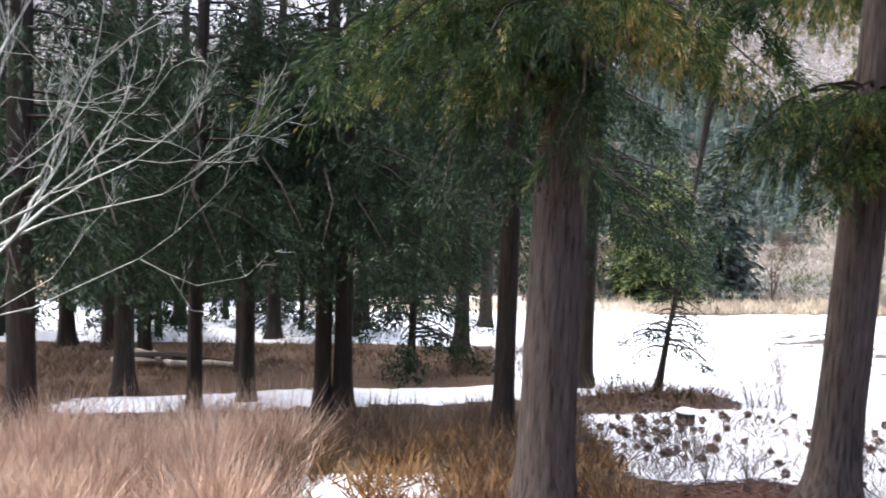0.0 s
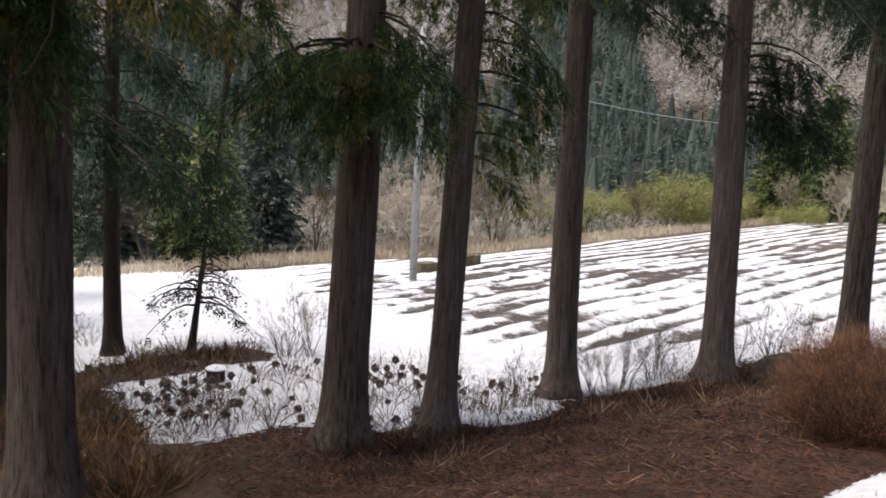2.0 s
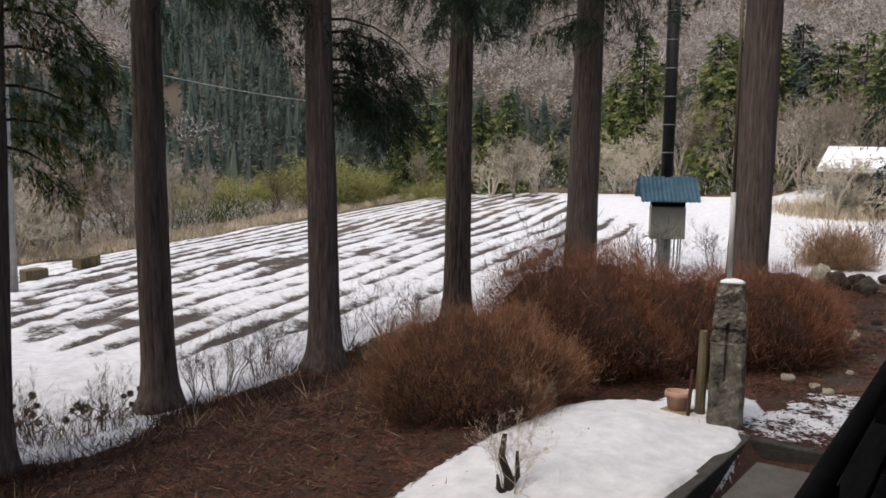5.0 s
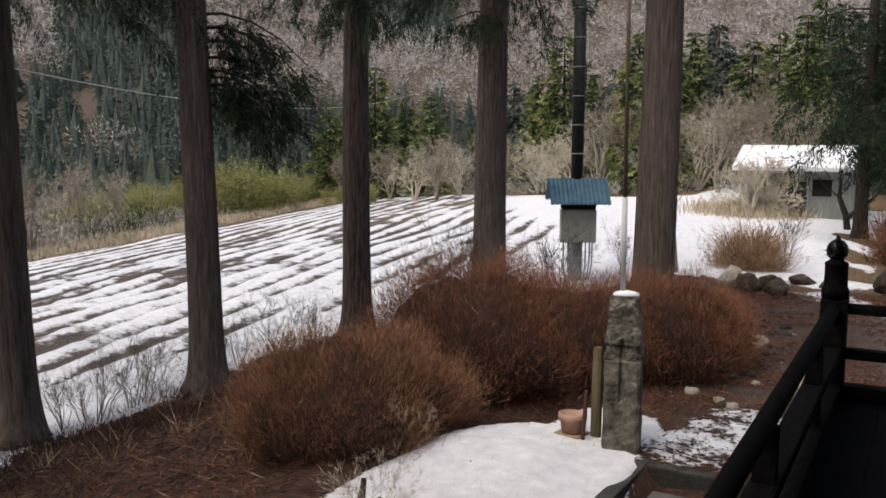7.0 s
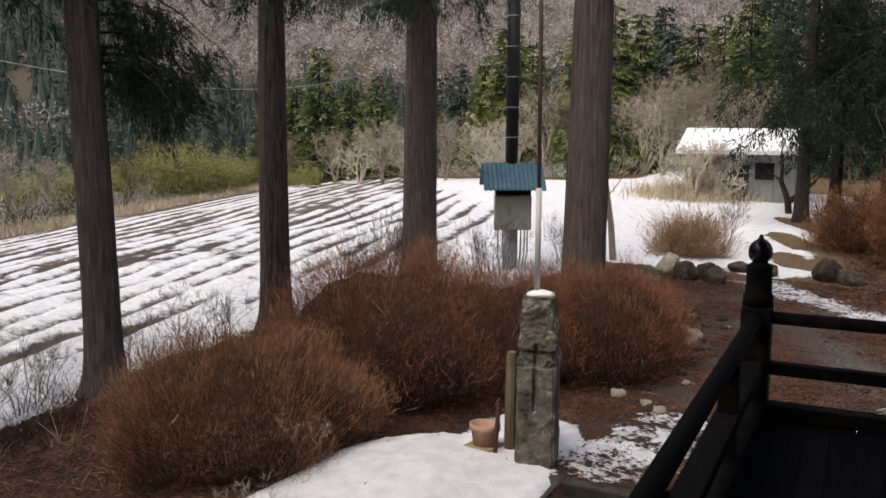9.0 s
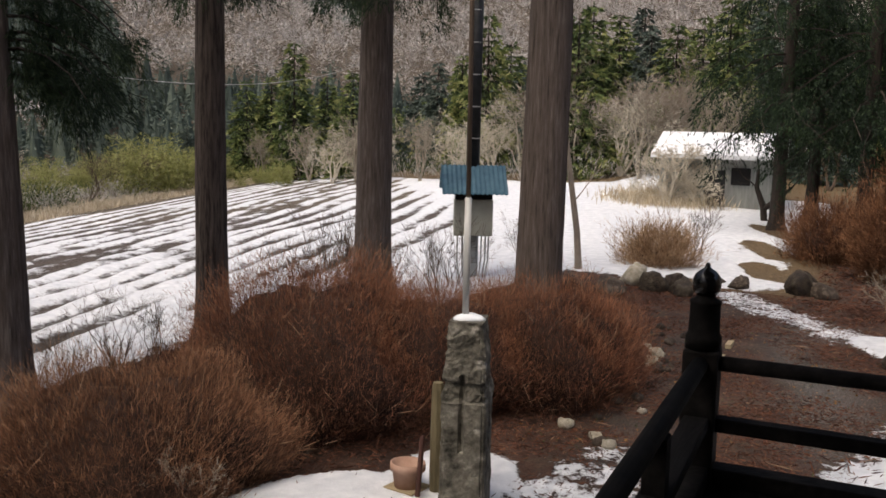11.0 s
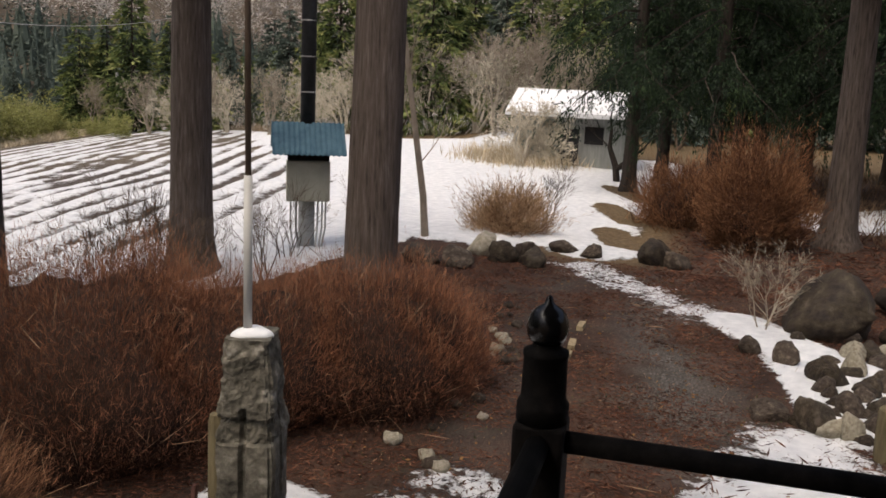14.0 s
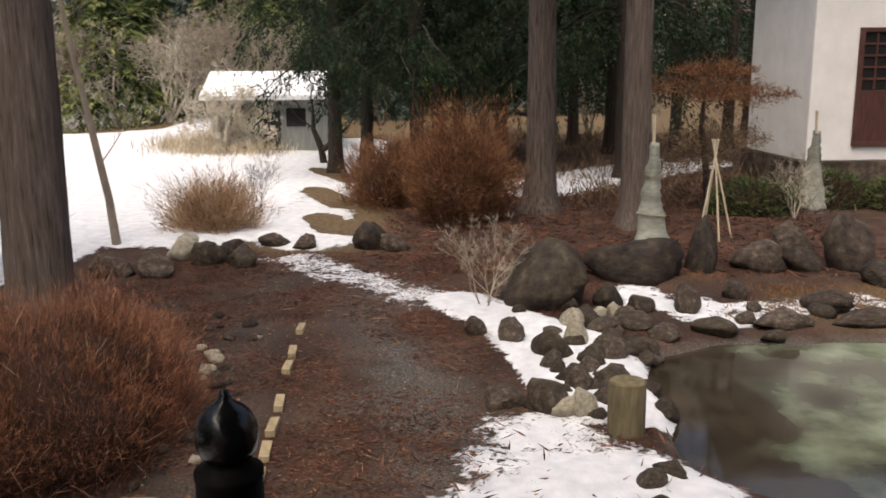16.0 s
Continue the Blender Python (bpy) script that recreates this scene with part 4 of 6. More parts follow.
part("sill_rail", g, BLACKWOOD, end, bevel=0.006)
part("post", post_mesh, None, end).matrix_basis = pose(0, -1.9, 0)

g = Geo()
box(g, -14.5, -2.3, -1.6, -0.4, -2.1, 3.4)
w = part("wall_house", g, HOUSEWOOD)
w.matrix_basis = DECK
tagged(w, "dark boarded house wall behind the veranda", "wall", kind="structure")

# eaves out of view, added to shade the deck and the near snow
g = Geo()
box(g, -14.5, -2.6, 3.402, 0.9, 1.0, 3.46)
for i in range(20):
    box(g, -14.3 + 0.79 * i, -2.09, 3.3, -14.22 + 0.79 * i, 0.95, 3.4)
w = part("veranda_roof", g, HOUSEWOOD)
w.matrix_basis = DECK
tagged(w, "unseen dark boarded eaves, added to shade the veranda", "roof", kind="structure")

# ---- drain bed beside the veranda ----
kerb = thing("drain_kerb", pose(0, 0, 0), "dark damp concrete kerb round a sunken bed", "kerb", kind="structure")
KM = pose(10.72, 3.66, -1.45, 0, 0, 5)
g = Geo()
box(g, -5.8, -0.14, -0.4, 0.0, 0.0, 0.03, KM)
part("kerb_side", g, KERB, kerb, bevel=0.015)
g = Geo()
box(g, -0.14, -1.7, -0.4, 0.0, -0.142, 0.03, KM)
part("kerb_end", g, KERB, kerb, bevel=0.015)
g = Geo()
box(g, -3.6, -1.3, -0.5, -0.42, -0.3, -0.08, KM)
tagged(part("concrete_slab", g, SLAB, bevel=0.01), "plain grey concrete slab in the sunken bed", "slab")

# ---- old gate post with a pipe ----
gp = thing("old_gate_post", pose(11.0, 3.93, -1.45, 0, 0, 20), "weathered grey post, notched and cracked, snow on top", "post")
rng = np.random.default_rng(3)
g = Geo()
zs = np.concatenate([[-0.2], np.linspace(0, 1.52, 120)])
ring = []
nang = 80
for z in zs:
    hw = float(np.interp(z, [0, 0.86, 0.95, 1.02, 1.3, 1.36, 1.52], [0.21, 0.207, 0.204, 0.186, 0.18, 0.168, 0.155]))
    sq = []
    for s in np.linspace(0, 4, nang, endpoint=False):
        e, f = int(s), s % 1
        sq.append([(-1 + 2 * f, -1), (1, -1 + 2 * f), (1 - 2 * f, 1), (-1, 1 - 2 * f)][e])
    sq = np.array(sq, float)
    corner = np.abs(sq).min(1) > 0.85
    sq = sq * (1 - 0.07 * corner)[:, None] * hw * np.array([1.0, 0.85])
    for j in range(nang):
        q = Vector((sq[j, 0] * 5, sq[j, 1] * 5, z * 5))
        k = (0.05 if z < 0.9 else 0.12) * noise.noise(q) + (0.03 if z < 0.9 else 0.08) * noise.noise(q * 3.1) + (0.02 if z < 0.9 else 0.055) * noise.noise(q * 8.3)
        # worn grooves near the top
        if z > 1.0:
            k -= 0.06 * max(0, math.sin(z * 31 + noise.noise(q) * 4)) ** 3
        sq[j] *= 1 + k
        # a deep crack on two faces
        if 0.5 < z < 1.12 and j in (9, 10, 69, 70):
            sq[j] *= 0.8
    if 0.9 < z < 1.05:
        sq[:, 0] += 0.02
    ring.append(np.column_stack([sq, np.full(nang, z)]))
k = len(zs)
i = np.arange((k - 1) * nang)
a, c = i // nang, i % nang
g.add(np.concatenate(ring), np.stack([a * nang + c, a * nang + (c + 1) % nang, (a + 1) * nang + (c + 1) % nang, (a + 1) * nang + c], 1))
g.f.append(((k - 1) * nang + np.arange(nang))[None])
part("shaft", g, STONE_OLD, gp)
g = Geo()
lathe(g, [(0.115, 1.51), (0.118, 1.526), (0.09, 1.545), (0.04, 1.556)], 14)
g.v[0][:, :2] *= 1 + 0.18 * np.sin(3 * np.arctan2(g.v[0][:, 1], g.v[0][:, 0]) + 1)[:, None]
part("snow_cap", g, SNOW, gp, "cap of old snow", smooth=True)
g = Geo()
tube(g, [(0.0, 0.03, 1.5), (0.01, 0.03, 2.45)], 0.026, 12)
pipe = part("pipe", g, PIPE, gp, "upright grey pipe", smooth=True)
g = Geo()
tube(g, [(0.01, 0.03, 2.45), (0.02, 0.04, 4.0), (0.06, 0.05, 5.6)], 0.018, 8)
part("thin_rod", g, TWIG_BROWN, pipe, "thin dark rod", smooth=True)
g = Geo()
tube(g, [(0.2, -0.1, 0.12), (0.23, -0.16, 0.02), (0.22, -0.3, -0.05), (0.24, -0.45, -0.15)], 0.012, 8)
part("hose", g, PIPE, gp, "thin pale hose", smooth=True)
g = Geo()
lathe(g, [(0.055, -0.15), (0.055, 0.5), (0.05, 0.9), (0.04, 0.95)], 9)
sb = part("wooden_stake", g, LOGPOST)
sb.matrix_basis = pose(11.06, 4.24, -1.45, 1, -1, 0)
tagged(sb, "short weathered wooden stake beside the post", "stake")
pot = thing("flower_pot", pose(10.95, 4.45, -1.42, 0, 3, 0), "small pale terracotta pot standing in snow", "pot")
g = Geo()
lathe(g, [(0.1, 0), (0.125, 0.16), (0.145, 0.17), (0.145, 0.23), (0.125, 0.23), (0.115, 0.12)], 18)
part("bowl", g, TERRA, pot, smooth=True)
g = Geo()
box(g, -0.14, -0.14, -0.02, 0.14, 0.14, 0.03)
part("base_tile", g, CUTWOOD, pot, "brown board under it")
g = Geo()
lathe(g, [(0.022, -0.1), (0.022, 0.48), (0.015, 0.5)], 8)
st = part("garden_peg", g, LATTICE)
st.matrix_basis = pose(10.85, 4.28, -1.4, 3, 2, 0)
tagged(st, "thin reddish wooden peg stuck in the snow", "peg")

# ---- power pole with a meter box ----
PB = pose(20.7, 9.45, hz(20.7, 9.45), 0, 0, -55)
pz = -0.64 - hz(20.7, 9.45)
pole = thing("power_pole", PB, "slim dark pole carrying a meter box under a blue roof", "pole")
g = Geo()
tube(g, [(0, 0, -0.3), (0, 0, pz + 0.1)], 0.15, 14)
part("lower_shaft", g, POLE_GREY, pole, smooth=True)
g = Geo()
tube(g, [(0, 0, pz + 0.1), (0.01, 0, pz + 5.8)], 0.135, 14)
shaft = part("upper_shaft", g, POLE_BLACK, pole, smooth=True)
for i in range(6):
    g = Geo()
    lathe(g, [(0.139, 0), (0.139, 0.022)], 14, (0, 0, pz + 1.9 + 0.62 * i))
    part("band", g, POLE_GREY, shaft)
mb = thing("meter_box", PB @ pose(0, 0, pz), "beige metal meter box under a blue sheet roof", "meter box")
g = Geo()
box(g, -0.38, -0.44, 0.0, 0.38, -0.16, 0.72)
body = part("body", g, BOXGREY, mb, bevel=0.012)
g = Geo()
box(g, -0.36, -0.452, 0.02, 0.36, -0.442, 0.7)
part("door", g, BOXGREY, body, bevel=0.004)
g = Geo()
box(g, -0.36, -0.46, 0.73, 0.36, -0.14, 0.86)
part("eave_board", g, BLACKWOOD, mb)
g = Geo()
n_c = 29
for s0, s1, hz0, hz1, yy0, yy1 in ((-0.64, 0.64, 0.86, 1.38, -0.72, -0.1), (-0.64, 0.64, 1.38, 0.9, -0.1, 0.45)):
    xs = np.linspace(s0, s1, n_c)
    wv = 0.012 * np.cos(np.arange(n_c) * np.pi)
    a0 = np.stack([xs, np.full(n_c, yy0), hz0 + wv], 1)
    a1 = np.stack([xs, np.full(n_c, yy1), hz1 + wv], 1)
    top = np.concatenate([a0, a1])
    bot = top - np.array([0, 0, 0.018])
    i = np.arange(n_c - 1)
    g.add(np.concatenate([top, bot]), np.concatenate([np.stack([i, i + 1, n_c + i + 1, n_c + i], 1), np.stack([2 * n_c + i, 3 * n_c + i, 3 * n_c + i + 1, 2 * n_c + i + 1], 1), np.stack([i, 2 * n_c + i, 2 * n_c + i + 1, i + 1], 1)]))
part("roof", g, BLUE, mb, "corrugated blue sheet roof")
for dx in (-0.3, -0.2, 0.18, 0.26, 0.32):
    g = Geo()
    tube(g, [(dx, -0.28, 0.01), (dx, -0.24, -0.5), (dx * 0.8, -0.2, -0.9)], 0.018, 6)
    part("conduit", g, POLE_GREY, mb)

# ---- sheds and house ----
sh = thing("garden_shed", pose(41.2, 9.0, -1.5, 0, 0, 10), "low grey-boarded shed with a snow-covered roof", "shed")
g = Geo()
box(g, -1.5, -1.3, -0.3, 3.5, 2.9, 2.0)
part("wall", g, WALLGREY, sh)
for i in range(14):
    g = Geo()
    box(g, -1.53, -1.28 + 0.285 * i, 0.0, -1.502, -1.25 + 0.285 * i, 1.98)
    part("batten", g, WALLGREY, sh)
g = Geo()
v = [(-2.1, -1.7, 1.92), (-2.1, 3.2, 1.92), (1.0, 3.2, 2.75), (1.0, -1.7, 2.75), (4.1, 3.2, 1.92), (4.1, -1.7, 1.92)]
v = v + [(a, b, c + 0.16) for a, b, c in v]
g.add(v, [(0, 3, 2, 1), (3, 5, 4, 2), (6, 7, 8, 9), (9, 8, 10, 11), (0, 1, 7, 6), (5, 11, 10, 4), (0, 6, 9, 3), (3, 9, 11, 5), (1, 2, 8, 7), (2, 4, 10, 8)])
part("roof", g, SNOW, sh, "snow-covered roof")
g = Geo()
box(g, -1.56, 0.45, 0.0, -1.504, 1.2, 1.5)
part("door", g, POLE_BLACK, sh, "dark doorway")
for yy in (1.9, 2.75):
    g = Geo()
    box(g, -1.56, yy - 0.06, -0.2, -1.502, yy + 0.06, 1.98)
    part("corner_board", g, WALLGREY, sh)
g = Geo()
box(g, -1.55, -0.45, 0.95, -1.504, 0.25, 1.6)
part("window", g, GLASS, sh)

HB = pose(29.85, -6.15, -0.75, 0, 0, 7.5)
house = thing("storehouse", HB, "white plastered storehouse with a dark lattice window", "house")
g = Geo()
box(g, 0, -7, 0, 3.6, 0, 6.0)
part("wall", g, PLASTER, house, bevel=0.03)
g = Geo()
box(g, -0.12, -7.1, -1.0, 3.7, 0.12, -0.004)
part("plinth", g, ROCK, house, "mossy stone plinth")
g = Geo()
v = [(-0.8, -7.8, 5.9), (4.4, -7.8, 5.9), (4.4, 0.8, 5.9), (-0.8, 0.8, 5.9), (1.8, -7.8, 7.6), (1.8, 0.8, 7.6)]
g.add(v, [(0, 3, 2, 1)])
g.f.append(np.array([(0, 4, 5, 3), (1, 2, 5, 4)]))
g.f.append(np.array([(0, 1, 4), (3, 5, 2)]))
part("roof", g, POLE_BLACK, house, "dark roof")
W0, W1, WZ0, WZ1, WZM = -3.15, -1.2, 0.47, 3.05, 1.69
g = Geo()
box(g, -0.05, W0, WZ0, -0.004, W1, WZM)
win = part("window", g, LATTICE, house, "dark brown lattice window over a boarded panel")
g = Geo()
box(g, -0.03, W0, WZM + 0.002, -0.004, W1, WZ1)
part("pane", g, GLASS, win)
for a, c, e, f in ((W0 - 0.1, WZ0, W0 - 0.002, WZ1 + 0.1), (W1 + 0.002, WZ0, W1 + 0.1, WZ1 + 0.1), (W0, WZ1 + 0.002, W1, WZ1 + 0.1), (W0 - 0.1, WZ0 - 0.1, W1 + 0.1, WZ0 - 0.002)):
    g = Geo()
    box(g, -0.09, a, c, -0.004, e, f)
    part("frame_bar", g, LATTICE, win)
for i in range(1, 6):
    g = Geo()
    yy = W0 + (W1 - W0) * i / 6
    box(g, -0.06, yy - 0.025, WZM + 0.02, -0.031, yy + 0.025, WZ1)
    part("muntin", g, LATTICE, win)
for i in range(1, 5):
    g = Geo()
    zz = WZM + (WZ1 - WZM) * i / 5
    box(g, -0.058, W0, zz - 0.025, -0.033, W1, zz + 0.025)
    part("muntin", g, LATTICE, win)

# ---- rocks and garden things ----
def rock_mesh(seed, sub=3, rough=0.22):
    rng = np.random.default_rng(seed)
    bm = bmesh.new()
    bmesh.ops.create_icosphere(bm, subdivisions=sub, radius=1)
    off = Vector(rng.uniform(0, 50, 3))
    cuts = [(Vector(rng.normal(0, 1, 3)).normalized(), rng.uniform(0.55, 0.85)) for _ in range(11)]
    for v in bm.verts:
        v.co *= 1 + rough * noise.noise(v.co * 1.1 + off) * 2
        # broken faces
        for n, lim in cuts:
            d = v.co.dot(n) - lim
            if d > 0:
                v.co -= n * d * 0.92
        v.co *= 1 + 0.13 * noise.noise(v.co * 3.3 + off) + 0.07 * noise.noise(v.co * 9 + off)
    me = bpy.data.meshes.new("rock")
    bm.to_mesh(me)
    bm.free()
    for p in me.polygons:
        p.use_smooth = True
    return me


ROCKS = {}
for mat in (ROCK, ROCK_PALE, ROCK_DARK):
    for i in range(3):
        me = rock_mesh(200 + i, 3)
        me.materials.append(mat)
        ROCKS[mat.name, i] = me


PEBBLES = []
for i in range(3):
    me = rock_mesh(230 + i, 2)
    me.materials.append((ROCK, ROCK_PALE, ROCK_DARK)[i])
    PEBBLES.append(me)


def rock(x, y, sx, sy, sz, mat=ROCK, i=0, rz=0.0, z=None, label="", name="rock", group="garden rocks"):
    """A stone sunk a little into the ground; sx, sy, sz are half sizes."""
    ob = new(name, PEBBLES[(ROCK, ROCK_PALE, ROCK_DARK).index(mat)] if name == "small_stone" else ROCKS[mat.name, i % 3])
    zz = hz(x, y) if z is None else z
    ob.matrix_basis = pose(x, y, zz + sz * 0.4, 0, 0, rz) @ Matrix.Diagonal((sx, sy, sz, 1))
    words = {ROCK: "rough grey-brown garden stone", ROCK_PALE: "pale tan garden stone", ROCK_DARK: "large dark mossy boulder"}[mat]
    return tagged(ob, label or words + " lying by the pond path", "rock", group)


rock(19.0, 0.6, 0.75, 0.6, 0.52, ROCK_DARK, 0, 20, label="large dark boulder beside the pond", name="boulder")
rock(20.5, -0.72, 0.6, 0.85, 0.45, ROCK_DARK, 1, 10, label="long dark boulder beside the pond", name="boulder")
for x, y, a, b, c, m, i in (
    (17.6, 1.47, 0.22, 0.2, 0.17, ROCK, 0), (17.3, 1.03, 0.27, 0.23, 0.27, ROCK, 1), (16.75, 0.64, 0.3, 0.27, 0.33, ROCK_DARK, 2),
    (17.2, 0.33, 0.2, 0.22, 0.25, ROCK_PALE, 0), (17.7, 0.02, 0.25, 0.3, 0.2, ROCK, 2), (17.95, -0.45, 0.3, 0.35, 0.18, ROCK, 1),
    (18.9, -0.18, 0.22, 0.2, 0.18, ROCK_DARK, 0), (18.6, -0.58, 0.25, 0.3, 0.2, ROCK_DARK, 1), (15.35, 0.72, 0.3, 0.3, 0.3, ROCK_DARK, 1),
    (15.2, 0.42, 0.17, 0.18, 0.26, ROCK_PALE, 1), (15.45, 0.2, 0.2, 0.17, 0.2, ROCK, 2), (16.7, -0.02, 0.28, 0.25, 0.2, ROCK, 0),
    (15.9, 0.1, 0.3, 0.25, 0.2, ROCK_DARK, 0), (18.7, -1.16, 0.2, 0.18, 0.28, ROCK, 1), (18.9, -2.9, 0.3, 0.35, 0.2, ROCK, 2),
    (20.3, -4.2, 0.35, 0.4, 0.2, ROCK_DARK, 0), (18.2, -3.2, 0.25, 0.45, 0.14, ROCK, 0), (18.1, -2.1, 0.3, 0.35, 0.15, ROCK, 1),
    (17.9, -1.3, 0.28, 0.3, 0.15, ROCK_DARK, 2), (18.3, -4.2, 0.3, 0.4, 0.15, ROCK, 2), (19.4, -1.9, 0.2, 0.2, 0.14, ROCK, 0),
    (16.3, 0.25, 0.22, 0.18, 0.17, ROCK, 2), (17.0, -0.3, 0.25, 0.2, 0.16, ROCK_DARK, 1), (17.5, -0.7, 0.3, 0.22, 0.14, ROCK, 0), (18.2, 0.15, 0.22, 0.2, 0.2, ROCK_DARK, 2),
    (16.2, 0.6, 0.14, 0.14, 0.12, ROCK, 0), (15.7, 0.55, 0.13, 0.12, 0.12, ROCK, 1), (18.4, 0.95, 0.16, 0.14, 0.14, ROCK_DARK, 1), (13.85, 0.05, 0.16, 0.2, 0.13, ROCK_DARK, 0),
    (14.05, -0.12, 0.26, 0.13, 0.12, ROCK_DARK, 1), (13.45, 0.02, 0.15, 0.13, 0.13, ROCK_DARK, 2), (13.3, -0.55, 0.2, 0.2, 0.12, ROCK, 1),
    (21.0, -1.85, 0.26, 0.26, 0.5, ROCK_DARK, 0), (21.1, -2.65, 0.42, 0.4, 0.34, ROCK, 1), (21.5, -4.2, 0.5, 0.55, 0.62, ROCK, 2), (21.3, -3.4, 0.35, 0.4, 0.25, ROCK_DARK, 2), (22.5, -3.6, 0.3, 0.4, 0.3, ROCK, 0),
):
    q = 0.74 if x < 18.8 and y > -1 else 1.0
    rock(x, y, a * q, b * q, c * q, m, i, (x * 131 + y * 71) % 360)
rs = np.random.default_rng(24)
for i in range(20):
    x, y = rs.uniform(15.0, 19.2), 0.0
    y = np.interp(x, [15, 17, 19.2], [0.45, 0.55, 0.0]) + rs.normal(0, 0.38)
    s = rs.uniform(0.07, 0.19)
    rock(x, y, s * 1.25, s, s * 0.85, (ROCK, ROCK_DARK, ROCK, ROCK_PALE, ROCK_DARK)[i % 5], i, i * 61, label="jumbled stone of the pond's edge in snow", group="pond stones")
for x, y, a, b, c, m, i in (
    (20.2, 6.95, 0.42, 0.3, 0.2, ROCK, 0), (20.3, 6.3, 0.36, 0.3, 0.26, ROCK, 1), (21.4, 6.25, 0.32, 0.3, 0.26, ROCK_PALE, 0), (21.2, 5.75, 0.32, 0.3, 0.28, ROCK_DARK, 1),
    (21.0, 5.2, 0.3, 0.26, 0.24, ROCK_DARK, 2), (22.6, 5.1, 0.3, 0.28, 0.18, ROCK, 2), (22.35, 4.5, 0.24, 0.22, 0.16, ROCK, 0), (22.4, 3.45, 0.32, 0.28, 0.28, ROCK_DARK, 0),
    (22.4, 3.0, 0.28, 0.26, 0.22, ROCK, 1), (22.7, 3.3, 0.22, 0.22, 0.3, ROCK_DARK, 2), (19.3, 7.3, 0.35, 0.3, 0.22, ROCK_DARK, 1), (21.8, 5.6, 0.26, 0.22, 0.2, ROCK, 1),
    (12.1, 9.85, 0.55, 0.4, 0.3, ROCK_DARK, 0), (17.2, 6.4, 0.3, 0.3, 0.2, ROCK, 0),
):
    rock(x, y, a, b, c, m, i, (x * 131 + y * 71) % 360, label="rough stone of a low border along the garden", group="border stones")
rs = np.random.default_rng(22)
for i in range(26):
    q = rs.uniform(0, 1)
    x, y = np.interp(q, [0, 0.5, 0.75, 1], [15.0, 17.9, 18.3, 18.4]) + rs.normal(0, 0.22), np.interp(q, [0, 0.5, 0.75, 1], [0.35, -0.3, -2.4, -4.6]) + rs.normal(0, 0.2)
    s = rs.uniform(0.06, 0.16)
    rock(x, y, s * 1.3, s, s * 0.8, ROCK if i % 3 else ROCK_DARK, i, i * 47, label="small dark stone on the pond's edge", group="pond stones", name="small_stone")
# small stones at the hedge's foot
rg = np.random.default_rng(21)
for i in range(38):
    q = rg.uniform(0, 1)
    x, y = 12.6 + 5.6 * q + rg.normal(0, 0.2), 3.6 + 0.95 * q + rg.normal(0, 0.25)
    s = rg.uniform(0.04, 0.1)
    rock(x, y, s * 1.3, s, s * 0.8, ROCK_PALE if i % 4 == 0 else ROCK, i, i * 47, label="small stone among fallen needles", group="small stones", name="small_stone")
# edging blocks of the path
g = Geo()
box(g, -0.17, -0.04, -0.08, 0.17, 0.04, 0.03)
edge_mesh = g.mesh("edging_block", CUTWOOD)
for i, (x, y) in enumerate(((14.25, 3.03), (14.75, 3.1), (15.3, 3.18), (16.25, 3.33), (16.75, 3.4), (17.6, 3.5), (13.75, 2.95))):
    ob = new("edging_block", edge_mesh)
    ob.matrix_basis = pose(x, y, hz(x, y) + 0.02, 3 * (-1) ** i, 2, 8 + 2 * (-1) ** i)
    tagged(ob, "pale concrete edging block half buried in litter", "edging", "path edging")
# cut log post at the pond
g = Geo()
lathe(g, [(0.16, -0.3), (0.16, 0.36), (0.155, 0.46), (0.14, 0.475)], 16)
lp = part("log_post", g, LOGPOST, smooth=False)
lp.matrix_basis = pose(14.85, 0.1, -1.47, 0, 2, 0)
tagged(lp, "short round sawn log post at the pond's edge", "post")

# straw-wrapped plants and poles
def wrapped(x, y, r, h, label):
    t = thing("wrapped_shrub", pose(x, y, hz(x, y), 0, 2, 0), label, "wrapped shrub", "winter wrapping")
    rw = np.random.default_rng(int(100 * x))
    g = Geo()
    prof = [(r * (1 - 0.8 * (i / 22) ** 0.9) * (1 + 0.05 * math.sin(i * 1.25)) * rw.uniform(0.93, 1.09), h * 0.82 * i / 22) for i in range(23)]
    lathe(g, prof, 18)
    g.v[0][:, :2] *= 1 + 0.09 * np.sin(3 * np.arctan2(g.v[0][:, 1], g.v[0][:, 0]) + 4 * g.v[0][:, 2])[:, None]
    g.v[0][:, 0] += 0.07 * np.sin(g.v[0][:, 2] * 2.2)
    g.v[0] += rw.normal(0, 0.012, g.v[0].shape)
    part("wrap", g, BURLAP, t, smooth=True)
    for i in (7, 15):
        g = Geo()
        a = np.linspace(0, 2 * np.pi, 15)
        q, z = prof[i]
        tube(g, np.stack([q * 1.04 * np.cos(a) + 0.07 * math.sin(2.2 * z), q * 1.04 * np.sin(a), z + 0.02 * np.sin(a)], 1), 0.012, 5, False)
        part("tie_rope", g, CUTWOOD, t)
    for dx in (0.03, -0.05):
        g = Geo()
        tube(g, [(0, 0, h * 0.65), (dx, 0.02, h * 1.03)], 0.022, 6)
        part("stake", g, BAMBOO, t)


